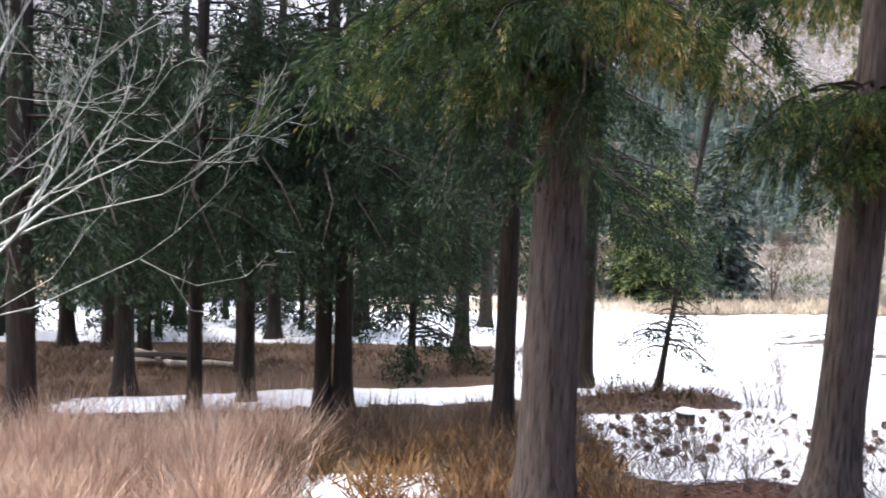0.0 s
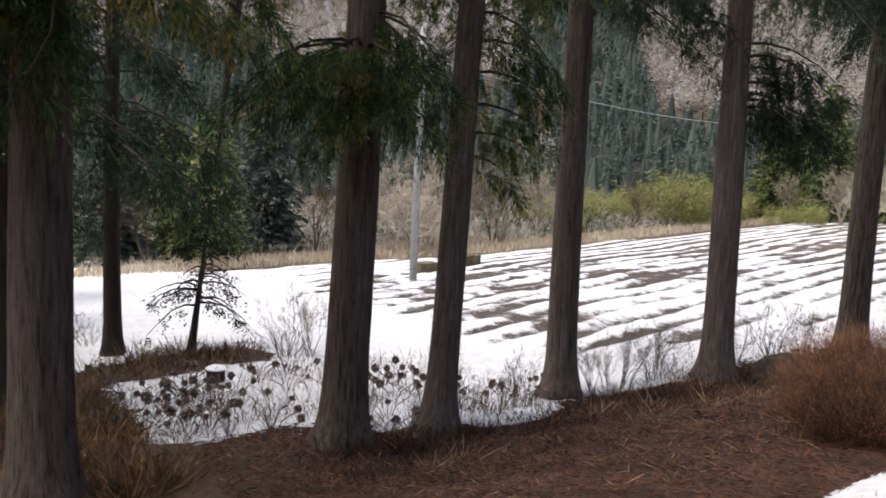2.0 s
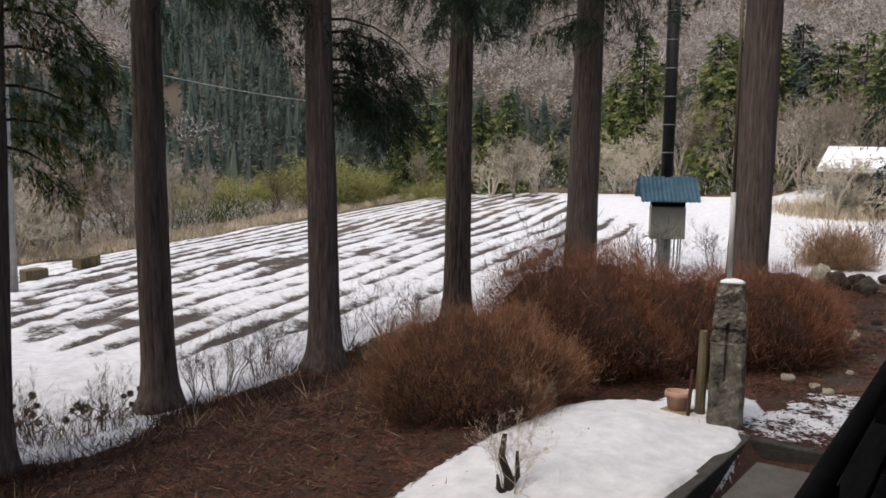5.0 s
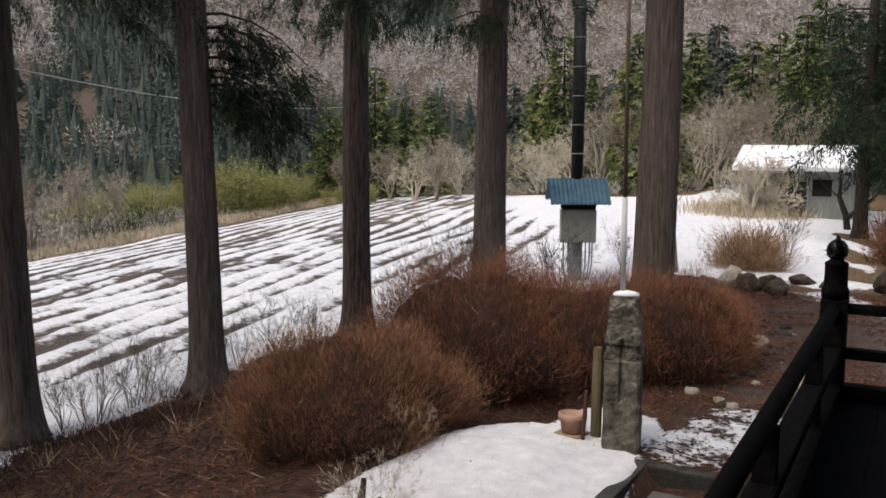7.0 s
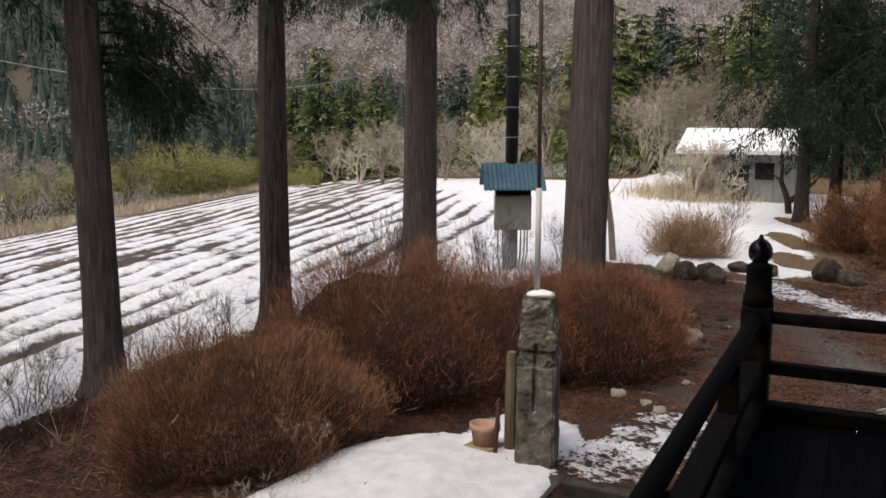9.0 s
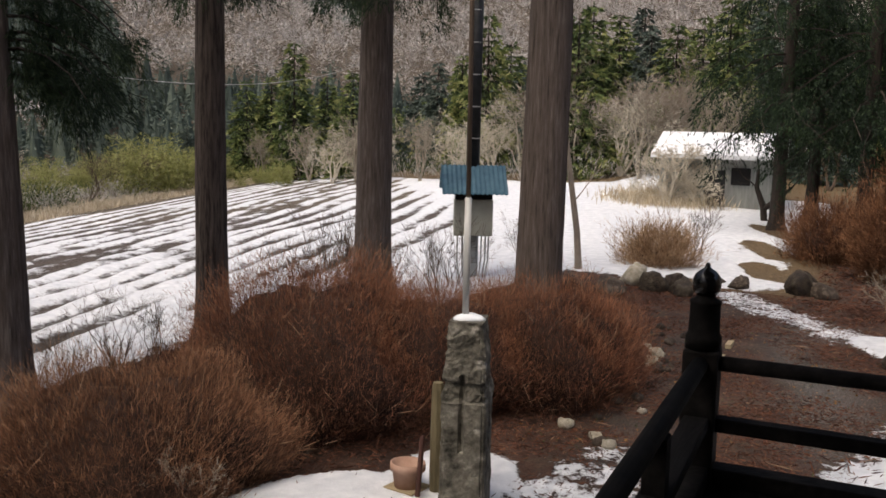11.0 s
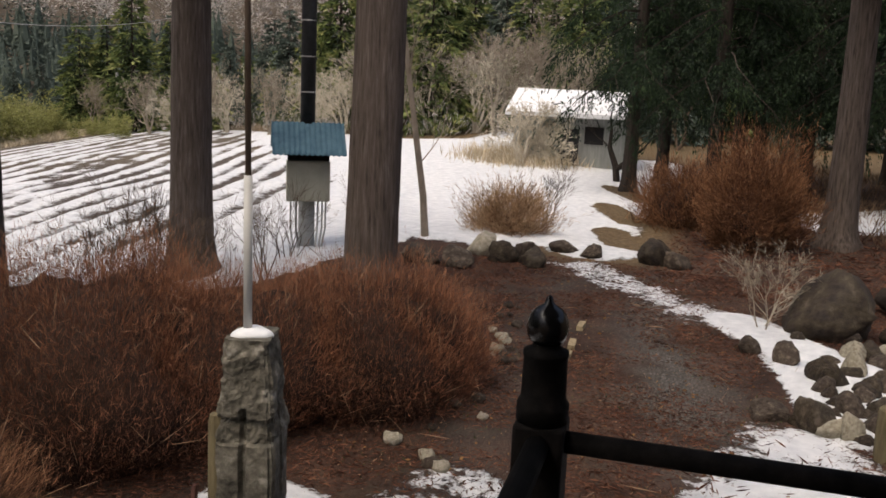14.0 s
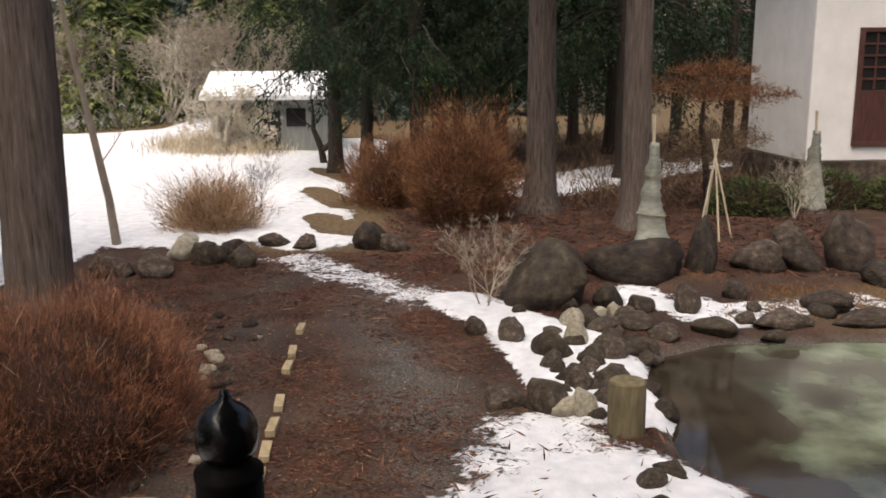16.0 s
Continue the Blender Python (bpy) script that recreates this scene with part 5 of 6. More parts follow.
wrapped(22.7, -1.35, 0.29, 2.15, "conical shrub wrapped in pale straw netting for winter")
wrapped(26.8, -5.35, 0.28, 2.0, "small shrub tied up in straw netting")
tri = thing("pole_tripod", pose(23.6, -2.55, hz(23.6, -2.55)), "tripod of thin dry bamboo poles tied at the top", "tripod")
for a in (10, 130, 250, 190):
    g = Geo()
    ca, sa = math.cos(math.radians(a)), math.sin(math.radians(a))
    tube(g, [(0.38 * ca, 0.38 * sa, -0.1), (-0.05 * ca, -0.07 * sa, 1.75)], 0.016, 7)
    part("pole", g, BAMBOO, tri)

# ---- bare shrubs and trees ----
B_SHRUB = [bare_mesh(300 + i, 1.5, 0.012, 3, TWIG_BROWN, 3, 0.45, 0.3, 5, 0.35) for i in range(2)]
B_PALE = bare_mesh(305, 1.6, 0.014, 4, TWIG, 3, 0.5, 0.3, 4, 0.32)
B_TREE = [bare_mesh(310 + i, 8.0, 0.12, 5, TWIG, 3, 0.62, 0.14, 3, 0.27, thin=0.011) for i in range(2)]
B_PALETREE = [bare_mesh(320 + i, 8.0, 0.1, 5, PALE_TWIG, 3, 0.62, 0.12, 4, 0.25, thin=0.011) for i in range(2)]
B_FAWN = [bare_mesh(325 + i, 8.0, 0.1, 5, FAWN_TWIG, 3, 0.5, 0.2, 3, 0.26, thin=0.011) for i in range(2)]
B_BROWN = [bare_mesh(315 + i, 8.0, 0.1, 5, TWIG_BROWN, 3, 0.5, 0.22, 2, 0.27, thin=0.011) for i in range(2)]
plant("bare_shrub", B_PALE, 18.7, 1.4, "small leafless shrub growing through snow", "shrub", "bare shrubs")
plant("bare_shrub", B_PALE, 9.49, 5.56, "small pale leafless shrub before the hedge", "shrub", "bare shrubs", 110, 0.5)
plant("bare_shrub", B_PALE, 7.74, 4.4, "small leafless shrub by the hedge", "shrub", "bare shrubs", 40, 0.6)
for i, (x, y, s) in enumerate(((10.2, 11.6, 1.0), (10.6, 11.3, 0.9), (9.9, 11.9, 0.8), (13.7, 11.5, 1.0), (14.2, 11.2, 0.9), (12.9, 11.6, 0.8), (11.2, 11.9, 0.8), (8.2, 11.7, 0.8), (7.4, 12.0, 0.7),
                               (16.4, 10.3, 1.2), (17.2, 9.6, 1.2), (19.6, 9.2, 1.1), (18.0, 8.6, 1.2), (16.8, 8.4, 1.0), (21.6, 8.6, 1.0), (12.6, 10.2, 0.7), (15.8, 9.0, 1.0), (5.9, 16.3, 1.2), (6.3, 16.0, 1.1), (5.5, 14.8, 0.7), (17.4, 10.1, 1.6), (16.5, 9.6, 1.5), (15.8, 10.0, 1.4), (2.9, 11.0, 0.5), (3.6, 11.3, 0.6), (4.2, 11.5, 0.5), (5.5, 11.2, 0.6), (7.0, 11.1, 0.55), (7.7, 11.3, 0.6), (8.4, 11.6, 0.6), (10.3, 11.9, 0.7), (12.6, 11.6, 0.7), (6.0, 10.9, 0.4), (11.1, 11.4, 0.6))):
    plant("bare_shrub", B_SHRUB[i % 2], x, y, "thin leafless shrub on the bank at the snow's edge", "shrub", "bank shrubs", i * 67, s)
plant("bare_shrub", B_SHRUB[0], 25.0, 6.2, "thin leafless shrub in the snow", "shrub", "bank shrubs", 20, 1.2)
# gnarled stump of the shrub by the snow
g = Geo()
tube(g, [(0, 0, -0.1), (0.03, 0.02, 0.15), (-0.03, 0.05, 0.32), (0.02, 0.06, 0.5)], [0.045, 0.04, 0.032, 0.02], 7)
tube(g, [(0.02, 0.02, 0.02), (0.1, -0.02, 0.14), (0.12, 0.0, 0.34)], [0.03, 0.028, 0.015], 6)
tube(g, [(-0.02, 0, 0.0), (-0.09, 0.03, 0.08), (-0.12, 0.02, 0.2)], [0.03, 0.024, 0.012], 6)
gs3 = part("gnarled_stump", g, BARK_DARK)
gs3.matrix_basis = pose(7.74, 4.4, hz(7.74, 4.4))
tagged(gs3, "small dark gnarled shrub stump standing in snow", "stump")
# leaning bare tree behind the big cedar
g = Geo()
rb = np.random.default_rng(5)
tube(g, [(0, 0, -0.2), (-0.04, 0.07, 0.8), (-0.16, 0.22, 2.0), (-0.22, 0.36, 3.0), (-0.34, 0.5, 4.2), (-0.4, 0.58, 5.6)], [0.085, 0.07, 0.06, 0.05, 0.04, 0.02], 8)
for p, d in (((-0.16, 0.22, 2.0), (0.3, 0.7, 0.8)), ((-0.22, 0.36, 3.0), (-0.4, -0.6, 0.9)), ((-0.34, 0.5, 4.2), (0.2, 0.5, 1)), ((-0.1, 0.15, 1.4), (0.2, -0.6, 0.6))):
    bare_tree(g, rb, p, d, 0.75, 0.016, 3, 0.5)
lt = part("leaning_tree", g, FAWN_TWIG)
lt.matrix_basis = pose(22.3, 7.75, hz(22.3, 7.75))
tagged(lt, "thin leaning bare tree at the field's edge", "tree")
# low forked tree by the shed
g = Geo()
tube(g, [(0, 0, -0.2), (0.05, 0.1, 0.5), (0.1, 0.35, 1.1), (-0.05, 0.3, 1.7)], [0.12, 0.11, 0.08, 0.05], 7)
tube(g, [(0.05, 0.1, 0.4), (-0.1, -0.35, 0.8), (-0.1, -0.75, 1.15)], [0.1, 0.07, 0.04], 7)
for p, d in (((-0.05, 0.3, 1.7), (0, 0.2, 1)), ((-0.1, -0.75, 1.15), (0, -0.5, 0.7)), ((0.1, 0.35, 1.1), (0, 0.6, 0.5))):
    bare_tree(g, rb, p, d, 0.6, 0.03, 3, 0.5)
ft = part("forked_tree", g, BARK_DARK)
ft.matrix_basis = pose(35.3, 6.75, hz(35.3, 6.75))
tagged(ft, "low forked bare tree in snow beside the shed", "tree")
# pale tree in front of the shed
B_BLOSSOM = bare_mesh(331, 3.4, 0.055, 5, PALE_TWIG, 3, 0.62, 0.12, 4, 0.25, thin=0.008)
plant("pale_bare_tree", B_BLOSSOM, 38.0, 10.9, "pale leafless tree catching the light before the shed", "tree", "field trees", 30, 1.4)
plant("pale_bare_tree", B_BLOSSOM, 38.5, 10.1, "pale leafless tree catching the light before the shed", "tree", "field trees", 130, 0.85)
# rusty clipped tree before the storehouse
rt = thing("rusty_garden_tree", pose(27.2, -3.3, hz(27.2, -3.3)), "small garden tree with flat tiers of rusty dead leaves", "tree")
g = Geo()
tube(g, [(0, 0, -0.2), (0.05, 0.1, 0.9), (-0.05, 0.25, 1.7), (0, 0.2, 2.6)], [0.08, 0.07, 0.06, 0.03], 7)
part("trunk", g, BARK_DARK, rt)
for i, (dx, dy, z, r, hh) in enumerate(((0, 0.45, 2.55, 1.15, 0.55), (0, -0.5, 2.4, 1.0, 0.5), (0.2, 0.0, 2.9, 0.8, 0.4), (0.1, -0.2, 1.5, 1.0, 0.8), (-0.2, 0.5, 1.1, 0.9, 0.7))):
    gg = Geo()
    k = 2600
    a = rb.uniform(0, 6.28, k)
    q = np.sqrt(rb.uniform(0, 1, k)) * r * (1 + 0.2 * np.sin(3 * a + i))
    p = np.stack([dx + q * np.cos(a), dy + q * np.sin(a), z + hh * rb.normal(0, 0.45, k) * (1.2 - q / r)], 1)
    diamonds(gg, p, rb.normal(0, 1, (k, 3)) + np.array([0, 0, 0.3]), 0.14, 0.006, rb)
    part("leaf_tier", gg, ORANGE if i < 3 else WOODGRASS, rt)
plant("bare_shrub", B_PALE, 25.5, -4.6, "leafless branching shrub before the white storehouse", "shrub", "bare shrubs", 10, 1.1)
bush("low_evergreen", 26.5, -4.0, 0.9, 0.9, 0.7, 3500, MOSS, HEDGE_CORE, "low dark green clipped evergreen", "evergreens", 0.2, 0.014, 8)
bush("low_evergreen", 27.4, -5.9, 0.7, 0.8, 0.75, 3500, MOSS, HEDGE_CORE, "low dark green clipped evergreen", "evergreens", 0.2, 0.014, 9)
bush("low_evergreen", 27.0, -7.4, 0.8, 0.9, 0.7, 3500, MOSS, HEDGE_CORE, "low dark green clipped evergreen", "evergreens", 0.2, 0.014, 10)
# pale branches reaching over the bank at the start
g = Geo()
rb = np.random.default_rng(14)
tube(g, [(-3.9, 4.2, -2.6), (-3.7, 4.25, -1.2), (-3.2, 4.4, 0.2), (-2.7, 4.55, 0.7)], [0.1, 0.085, 0.06, 0.045], 8)
bt = thing("bare_garden_tree", pose(0, 0, 0), "leafless garden tree with pale fine branches", "tree")
part("trunk", g, LICHEN_TWIG, bt, smooth=True)
for p, d, l, r in (((-2.7, 4.55, 0.7), (0.75, 0.25, 0.38), 0.75, 0.03), ((-2.7, 4.55, 0.7), (0.7, 0.2, 0.65), 0.8, 0.026), ((-2.95, 4.48, 0.48), (0.5, 0.2, 0.95), 0.9, 0.028), ((-3.2, 4.4, 0.2), (0.35, 0.2, 1.2), 1.0, 0.03), ((-2.95, 4.48, 0.48), (0.7, 0.2, 0.75), 0.75, 0.022), ((-2.7, 4.55, 0.7), (0.75, 0.2, 0.6), 0.7, 0.022), ((-3.2, 4.4, 0.2), (0.55, 0.2, 1.1), 1.0, 0.026)):
    g = Geo()
    bare_tree(g, rb, p, d, l * 1.1, r * 0.55, 6, 0.36, 2, 0.16, 0.16, 0.7, 0.0016)
    part("branch", g, LICHEN_TWIG, bt, smooth=True)

# dry seed-head plants in the snow
gh = Geo()
rh = np.random.default_rng(33)
k = 90
d = unit(rh.normal(0, 1, (k, 3)))
diamonds(gh, d * 0.02, d, 0.085, 0.022, rh)
HEAD = gh.mesh("seed_head", LEAF_BALL)
gs = Geo()
tube(gs, [(0, 0, -0.1), (0.12, 0, 0.14), (0.32, 0, 0.26)], 0.005, 4)
STEM = gs.mesh("stem", TWIG_BROWN)
for i in range(64):
    x, y = 4.1 + rh.normal(0, 1.1), 13.0 + rh.normal(0, 1.3)
    if i > 46:
        x, y = 7.2 + rh.normal(0, 0.9), 12.4 + rh.normal(0, 0.5)
    t = thing("dry_hydrangea", pose(x, y, hz(x, y), 0, 0, i * 50), "dry hydrangea with dark dead flower heads in snow", "plant", "dry hydrangeas")
    for a in range(5):
        part("stem", STEM, None, t).matrix_basis = pose(0, 0, 0, 0, 0, math.degrees(a * 1.3)) @ Matrix.Diagonal((1, 1, 1 + 0.18 * (a % 3), 1))
    for a in range(1 + i % 4):
        hd = part("flower_head", HEAD, None, t)
        s = rh.uniform(0.45, 0.8)
        hd.matrix_basis = pose(0.32 * math.cos(a * 1.3), 0.32 * math.sin(a * 1.3), 0.28 + 0.05 * (a % 3), a * 40, 0, a * 70) @ Matrix.Scale(s, 4)

# small evergreen on the grassy island
SMALL = crown_meshes(340, CEDAR_WOOD, BARK_DARK, h0=1.0, h1=2.7, reach=0.95, limbs=26, per=14, dens=16, length=0.16, width=0.014)
cedar("small_evergreen", 4.45, 17.6, 0.07, 2.9, SMALL, 91, BARK_DARK, "small leaning evergreen on a grassy island", (0, 6), group="")
g = Geo()
lathe(g, [(0.16, -0.1), (0.16, 0.22), (0.15, 0.24)], 12)
sp = thing("tree_stump", pose(4.3, 15.0, hz(4.3, 15.0)), "low cut stump capped with snow", "stump")
part("wood", g, BARK_DARK, sp)
g = Geo()
lathe(g, [(0.17, 0.235), (0.18, 0.26), (0.1, 0.3)], 12)
part("snow_cap", g, SNOW, sp, "cap of snow")


bw = thing("fallen_log", pose(-6.6, 21.5, hz(-6.6, 21.5)), "old fallen logs dusted with snow in the cedar wood", "log")
for i in range(5):
    g = Geo()
    tube(g, [(-1.4 + 0.2 * i, 0.15 * i, 0.12 + 0.1 * (i % 3)), (0.2, 0.1 - 0.12 * i, 0.2 + 0.12 * (i % 2)), (1.6 - 0.15 * i, 0.2 * (i % 2), 0.15)], [0.1, 0.09, 0.06], 7)
    part("log", g, BARK_DARK if i % 2 else TWIG, bw)


# ---- grass and litter ----
def blades(name, xs, ys, length, width, mat, label, category, seed, lean=0.35):
    r = np.random.default_rng(seed)
    z = height(xs, ys)
    k = len(xs)
    g = Geo()
    d = np.stack([r.normal(0, lean, k), r.normal(0, lean, k), np.ones(k)], 1)
    tall = 0.45 + 1.0 * hash_noise(xs, ys, 0.55, seed)
    diamonds(g, np.stack([xs, ys, z - 0.03], 1), d, length * tall * r.uniform(0.4, 1.25, k), width * r.uniform(0.6, 1.3, k), r)
    return tagged(part(name, g, mat), label, category, kind="stuff")


def tufts(centres, spread, per, r):
    c = np.repeat(np.asarray(centres), per, 0)
    return c[:, 0] + r.normal(0, spread, len(c)), c[:, 1] + r.normal(0, spread, len(c))


rg = np.random.default_rng(50)
# pale feathery grass
c = np.stack([rg.uniform(-6.5, -1.9, 130), rg.uniform(8.2, 12.6, 130)], 1)
x, y = tufts(c, 0.25, 170, rg)
blades("pale_grass", x, y, 0.95, 0.0045, PINKGRASS, "tall pale pinkish dry grass on the bank", "grass", 51, 0.5)
# brown grass under the cedars
c = np.stack([rg.uniform(-4.5, 2.4, 230), rg.uniform(9.3, 15.2, 230)], 1)
c = c[(np.abs(c[:, 0] + 0.8) > 0.9) | (c[:, 1] > 12.6)]
x, y = tufts(c, 0.18, 60, rg)
blades("brown_grass", x, y, 0.6, 0.005, WOODGRASS, "tufts of dry brown grass under cedars", "grass", 52, 0.5)
c = np.stack([rg.uniform(-3.0, 2.6, 90), rg.uniform(9.5, 13.5, 90)], 1)
x, y = tufts(c, 0.15, 60, rg)
blades("dead_weeds", x, y, 0.42, 0.014, RUST, "yellow-brown dead leafy weeds", "weeds", 53, 0.8)
c = np.concatenate([np.stack([rg.normal(4.2, 0.9, 70), rg.normal(17.3, 0.6, 70)], 1), np.stack([rg.uniform(-12, 3, 260), rg.uniform(19.5, 25, 260)], 1), np.stack([rg.uniform(-12, -6, 120), rg.uniform(12, 19, 120)], 1)])
x, y = tufts(c, 0.3, 30, rg)
blades("brown_grass", x, y, 0.4, 0.008, WOODGRASS, "dry brown grass in the cedar wood", "grass", 54, 0.6)
# straw beyond the field
k = 30000
x = rg.uniform(-6, 66, k)
y = np.minimum(36.6 + 0.33 * np.maximum(0, x - 23), 48.5) + np.abs(rg.normal(0, 3.2, k))
blades("straw_grass", x, y, 0.4, 0.02, STRAW_PALE, "strip of straw-coloured grass beyond the snowy field", "grass", 55, 0.3)
k = 5000
x, y = 39.5 + rg.normal(0, 1.2, k), 11.3 + rg.normal(0, 1.0, k)
blades("straw_grass", x, y, 0.5, 0.016, STRAW_PALE, "straw-coloured grass before the shed", "grass", 56, 0.3)
# fine weed stems in the snow below the cedars
x, y = tufts(np.stack([rg.uniform(2.6, 8.5, 170), rg.uniform(11.5, 15.0, 170)], 1), 0.25, 18, rg)
blades("weed_stems", x, y, 0.4, 0.004, TWIG_BROWN, "thin brown weed stems standing in snow", "weeds", 67, 0.5)
# reddish brush along the foot of the bank
c = np.stack([rg.uniform(4.0, 15, 150), rg.normal(10.25, 0.5, 150)], 1)
c[:, 1] += 0.06 * (c[:, 0] - 8)
c = np.concatenate([c, np.stack([rg.normal(9.45, 0.4, 14), rg.normal(11.75, 0.2, 14)], 1)])
x, y = tufts(c, 0.22, 70, rg)
blades("low_brush", x, y, 0.27, 0.004, HEDGE, "low dark reddish brush along the snow's edge", "brush", 58, 0.8)
c = np.stack([rg.uniform(4.0, 15, 120), rg.uniform(7.2, 11.0, 120)], 1)
x, y = tufts(c, 0.2, 60, rg)
blades("low_brush", x, y, 0.16, 0.0032, WOODGRASS, "low dead brown brush over the needle-covered bank", "brush", 74, 1.0)
# tussocks along the top of the bank
c = np.stack([rg.uniform(4.5, 15, 26), rg.uniform(8.6, 11.2, 26)], 1)
x, y = tufts(c, 0.1, 22, rg)
blades("bank_grass", x, y, 0.38, 0.005, STRAW, "thin dry grass on the needle-covered bank", "grass", 57, 0.7)


def litter(xs, ys, length, width, mat, label, seed, name="needle_litter"):
    r = np.random.default_rng(seed)
    k = len(xs)
    g = Geo()
    d = np.stack([r.normal(0, 1, k), r.normal(0, 1, k), r.normal(0.12, 0.22, k)], 1)
    diamonds(g, np.stack([xs, ys, height(xs, ys) + 0.012], 1), d, length * r.uniform(0.25, 1.6, k), width * r.uniform(0.4, 1.5, k), r)
    tagged(part(name, g, mat), label, "litter", kind="stuff")


k = 150000
x, y = rg.uniform(10.5, 22, k), rg.uniform(-0.5, 6.5, k)
keep = snow_cover(x, y) < 0.75 * rg.uniform(0, 1, k) ** 0.4
keep &= pond_depth(x, y) < 0.05
keep &= hash_noise(x, y, 0.8, 31) + 0.35 * hash_noise(x, y, 0.25, 32) > 0.42 + 0.3 * rg.uniform(0, 1, k)
litter(x[keep], y[keep], 0.065, 0.0034, LITTER, "brown fallen cedar twigs and needles on the ground", 60)
k = 70000
x, y = rg.uniform(3, 17, k), rg.uniform(5.0, 12.2, k)
keep = snow_cover(x, y) < 0.5
x, y = x[keep], y[keep]
litter(x, y, 0.1, 0.0044, LITTER, "brown fallen cedar needles on the bank", 61)
k = 2600
x, y = rg.uniform(3, 14, k), rg.uniform(6.0, 11.2, k)
keep = snow_cover(x, y) < 0.6
x, y = x[keep], y[keep]
litter(x, y, 0.17, 0.004, TAN_TWIG, "pale dry twigs strewn over the bank", 72, "twig_litter")
k = 1500
x, y = rg.uniform(10.8, 15, k), rg.uniform(-0.6, 2.6, k)
litter(x, y, 0.11, 0.007, LITTER, "scattered dark twigs on snow", 62, "fallen_twig_litter")
k = 1600
x, y = rg.uniform(6.5, 13, k), rg.uniform(2.8, 5.6, k)
litter(x, y, 0.07, 0.006, LITTER, "scattered brown twigs and leaves on snow", 64, "fallen_twig_litter")
k = 45
x, y = rg.uniform(13, 21, k), rg.uniform(0.8, 4.0, k)
litter(x, y, 0.32, 0.006, TAN_TWIG, "pale dry sticks lying on the path", 65, "stick_litter")
c = np.stack([rg.uniform(14.5, 18.5, 16), rg.uniform(0.9, 1.9, 16)], 1)
x, y = tufts(c, 0.16, 130, rg)
blades("moss_tuft", x, y, 0.05, 0.006, MOSS, "low green moss on the damp path", "moss", 66, 0.8)
k = 22000
x, y = rg.uniform(20.5, 34, k), rg.uniform(-5, 3.5, k)
litter(x, y, 0.13, 0.009, LITTER, "brown fallen needles under the garden trees", 63)

k = 2000
x, y = rg.uniform(12, 21, k), rg.uniform(0.6, 5.0, k)
keep = snow_cover(x, y) < 0.5
litter(x[keep], y[keep], 0.035, 0.005, TAN_TWIG, "pale straw and chips scattered over the path", 73, "chip_litter")

c = np.stack([rg.uniform(18.2, 20.6, 70), rg.uniform(-6.0, -1.6, 70)], 1)
x, y = tufts(c, 0.16, 70, rg)
blades("shore_grass", x, y, 0.1, 0.006, RUST, "low rusty grass on the pond's far shore", "grass", 75, 1.0)
c = np.stack([rg.uniform(18.4, 20.4, 24), rg.uniform(-5.5, -1.2, 24)], 1)
x, y = tufts(c, 0.18, 70, rg)
blades("moss_tuft", x, y, 0.05, 0.006, MOSS, "green moss on the pond's far shore", "moss", 76, 1.0)

# undergrowth in the wood behind the garden
c = np.stack([rg.uniform(26.5, 46, 330), rg.uniform(-7, 4.8, 330)], 1)
x, y = tufts(c, 0.35, 26, rg)
blades("undergrowth", x, y, 0.5, 0.012, WOODGRASS, "dead brown undergrowth below the dark cedars", "undergrowth", 68, 0.6)
k = 700
x, y = rg.uniform(12.5, 21.5, k), rg.uniform(0.6, 5.4, k)
litter(x, y, 0.04, 0.01, RUST, "rusty dead leaves scattered over the path", 69, "leaf_litter")
c = np.stack([rg.uniform(12.5, 21, 60), rg.uniform(0.8, 4.6, 60)], 1)
x, y = tufts(c, 0.14, 42, rg)
blades("moss_tuft", x, y, 0.06, 0.006, MOSS, "low green weeds and moss among the litter", "moss", 71, 1.1)

# ---- utility pole and wire ----
up = thing("utility_pole", pose(14.2, 27.7, hz(14.2, 27.7)), "grey concrete utility pole standing in the snowy field", "pole")
g = Geo()
tube(g, [(0, 0, -0.4), (0, 0, 10.5)], [0.135, 0.1], 12)
part("shaft", g, POLE_GREY, up, smooth=True)
for x, y in ((16.1, 30.1), (18.5, 31.7), (19.1, 32.0), (15.7, 29.9)):
    g = Geo()
    box(g, -0.26, -0.22, -0.1, 0.26, 0.22, 0.42)
    ob = part("field_block", g, LOGPOST, bevel=0.03)
    ob.matrix_basis = pose(x, y, hz(x, y), 0, 0, x * 40)
    tagged(ob, "weathered brown block standing at the field's edge", "block", "field blocks")
wp = thing("thin_pole", pose(56.5, 46.6, hz(56.5, 46.6)), "thin pale pole at the far end of the field", "pole")
g = Geo()
tube(g, [(0, 0, -0.3), (0, 0, 4.2)], 0.1, 8)
part("shaft", g, POLE_GREY, wp)
g = Geo()
s = np.linspace(0, 1, 25)
a, b = np.array([14.2, 27.7, 4.4]), np.array([75.0, 50.0, 8.0])
pts = a + (b - a) * s[:, None]
pts[:, 2] -= 4 * 2.6 * s * (1 - s)
tube(g, pts, 0.02, 5)
tagged(part("overhead_wire", g, WIRE), "sagging overhead wire across the field", "wire")

# ---- trees beyond the field ----
rng = np.random.default_rng(11)


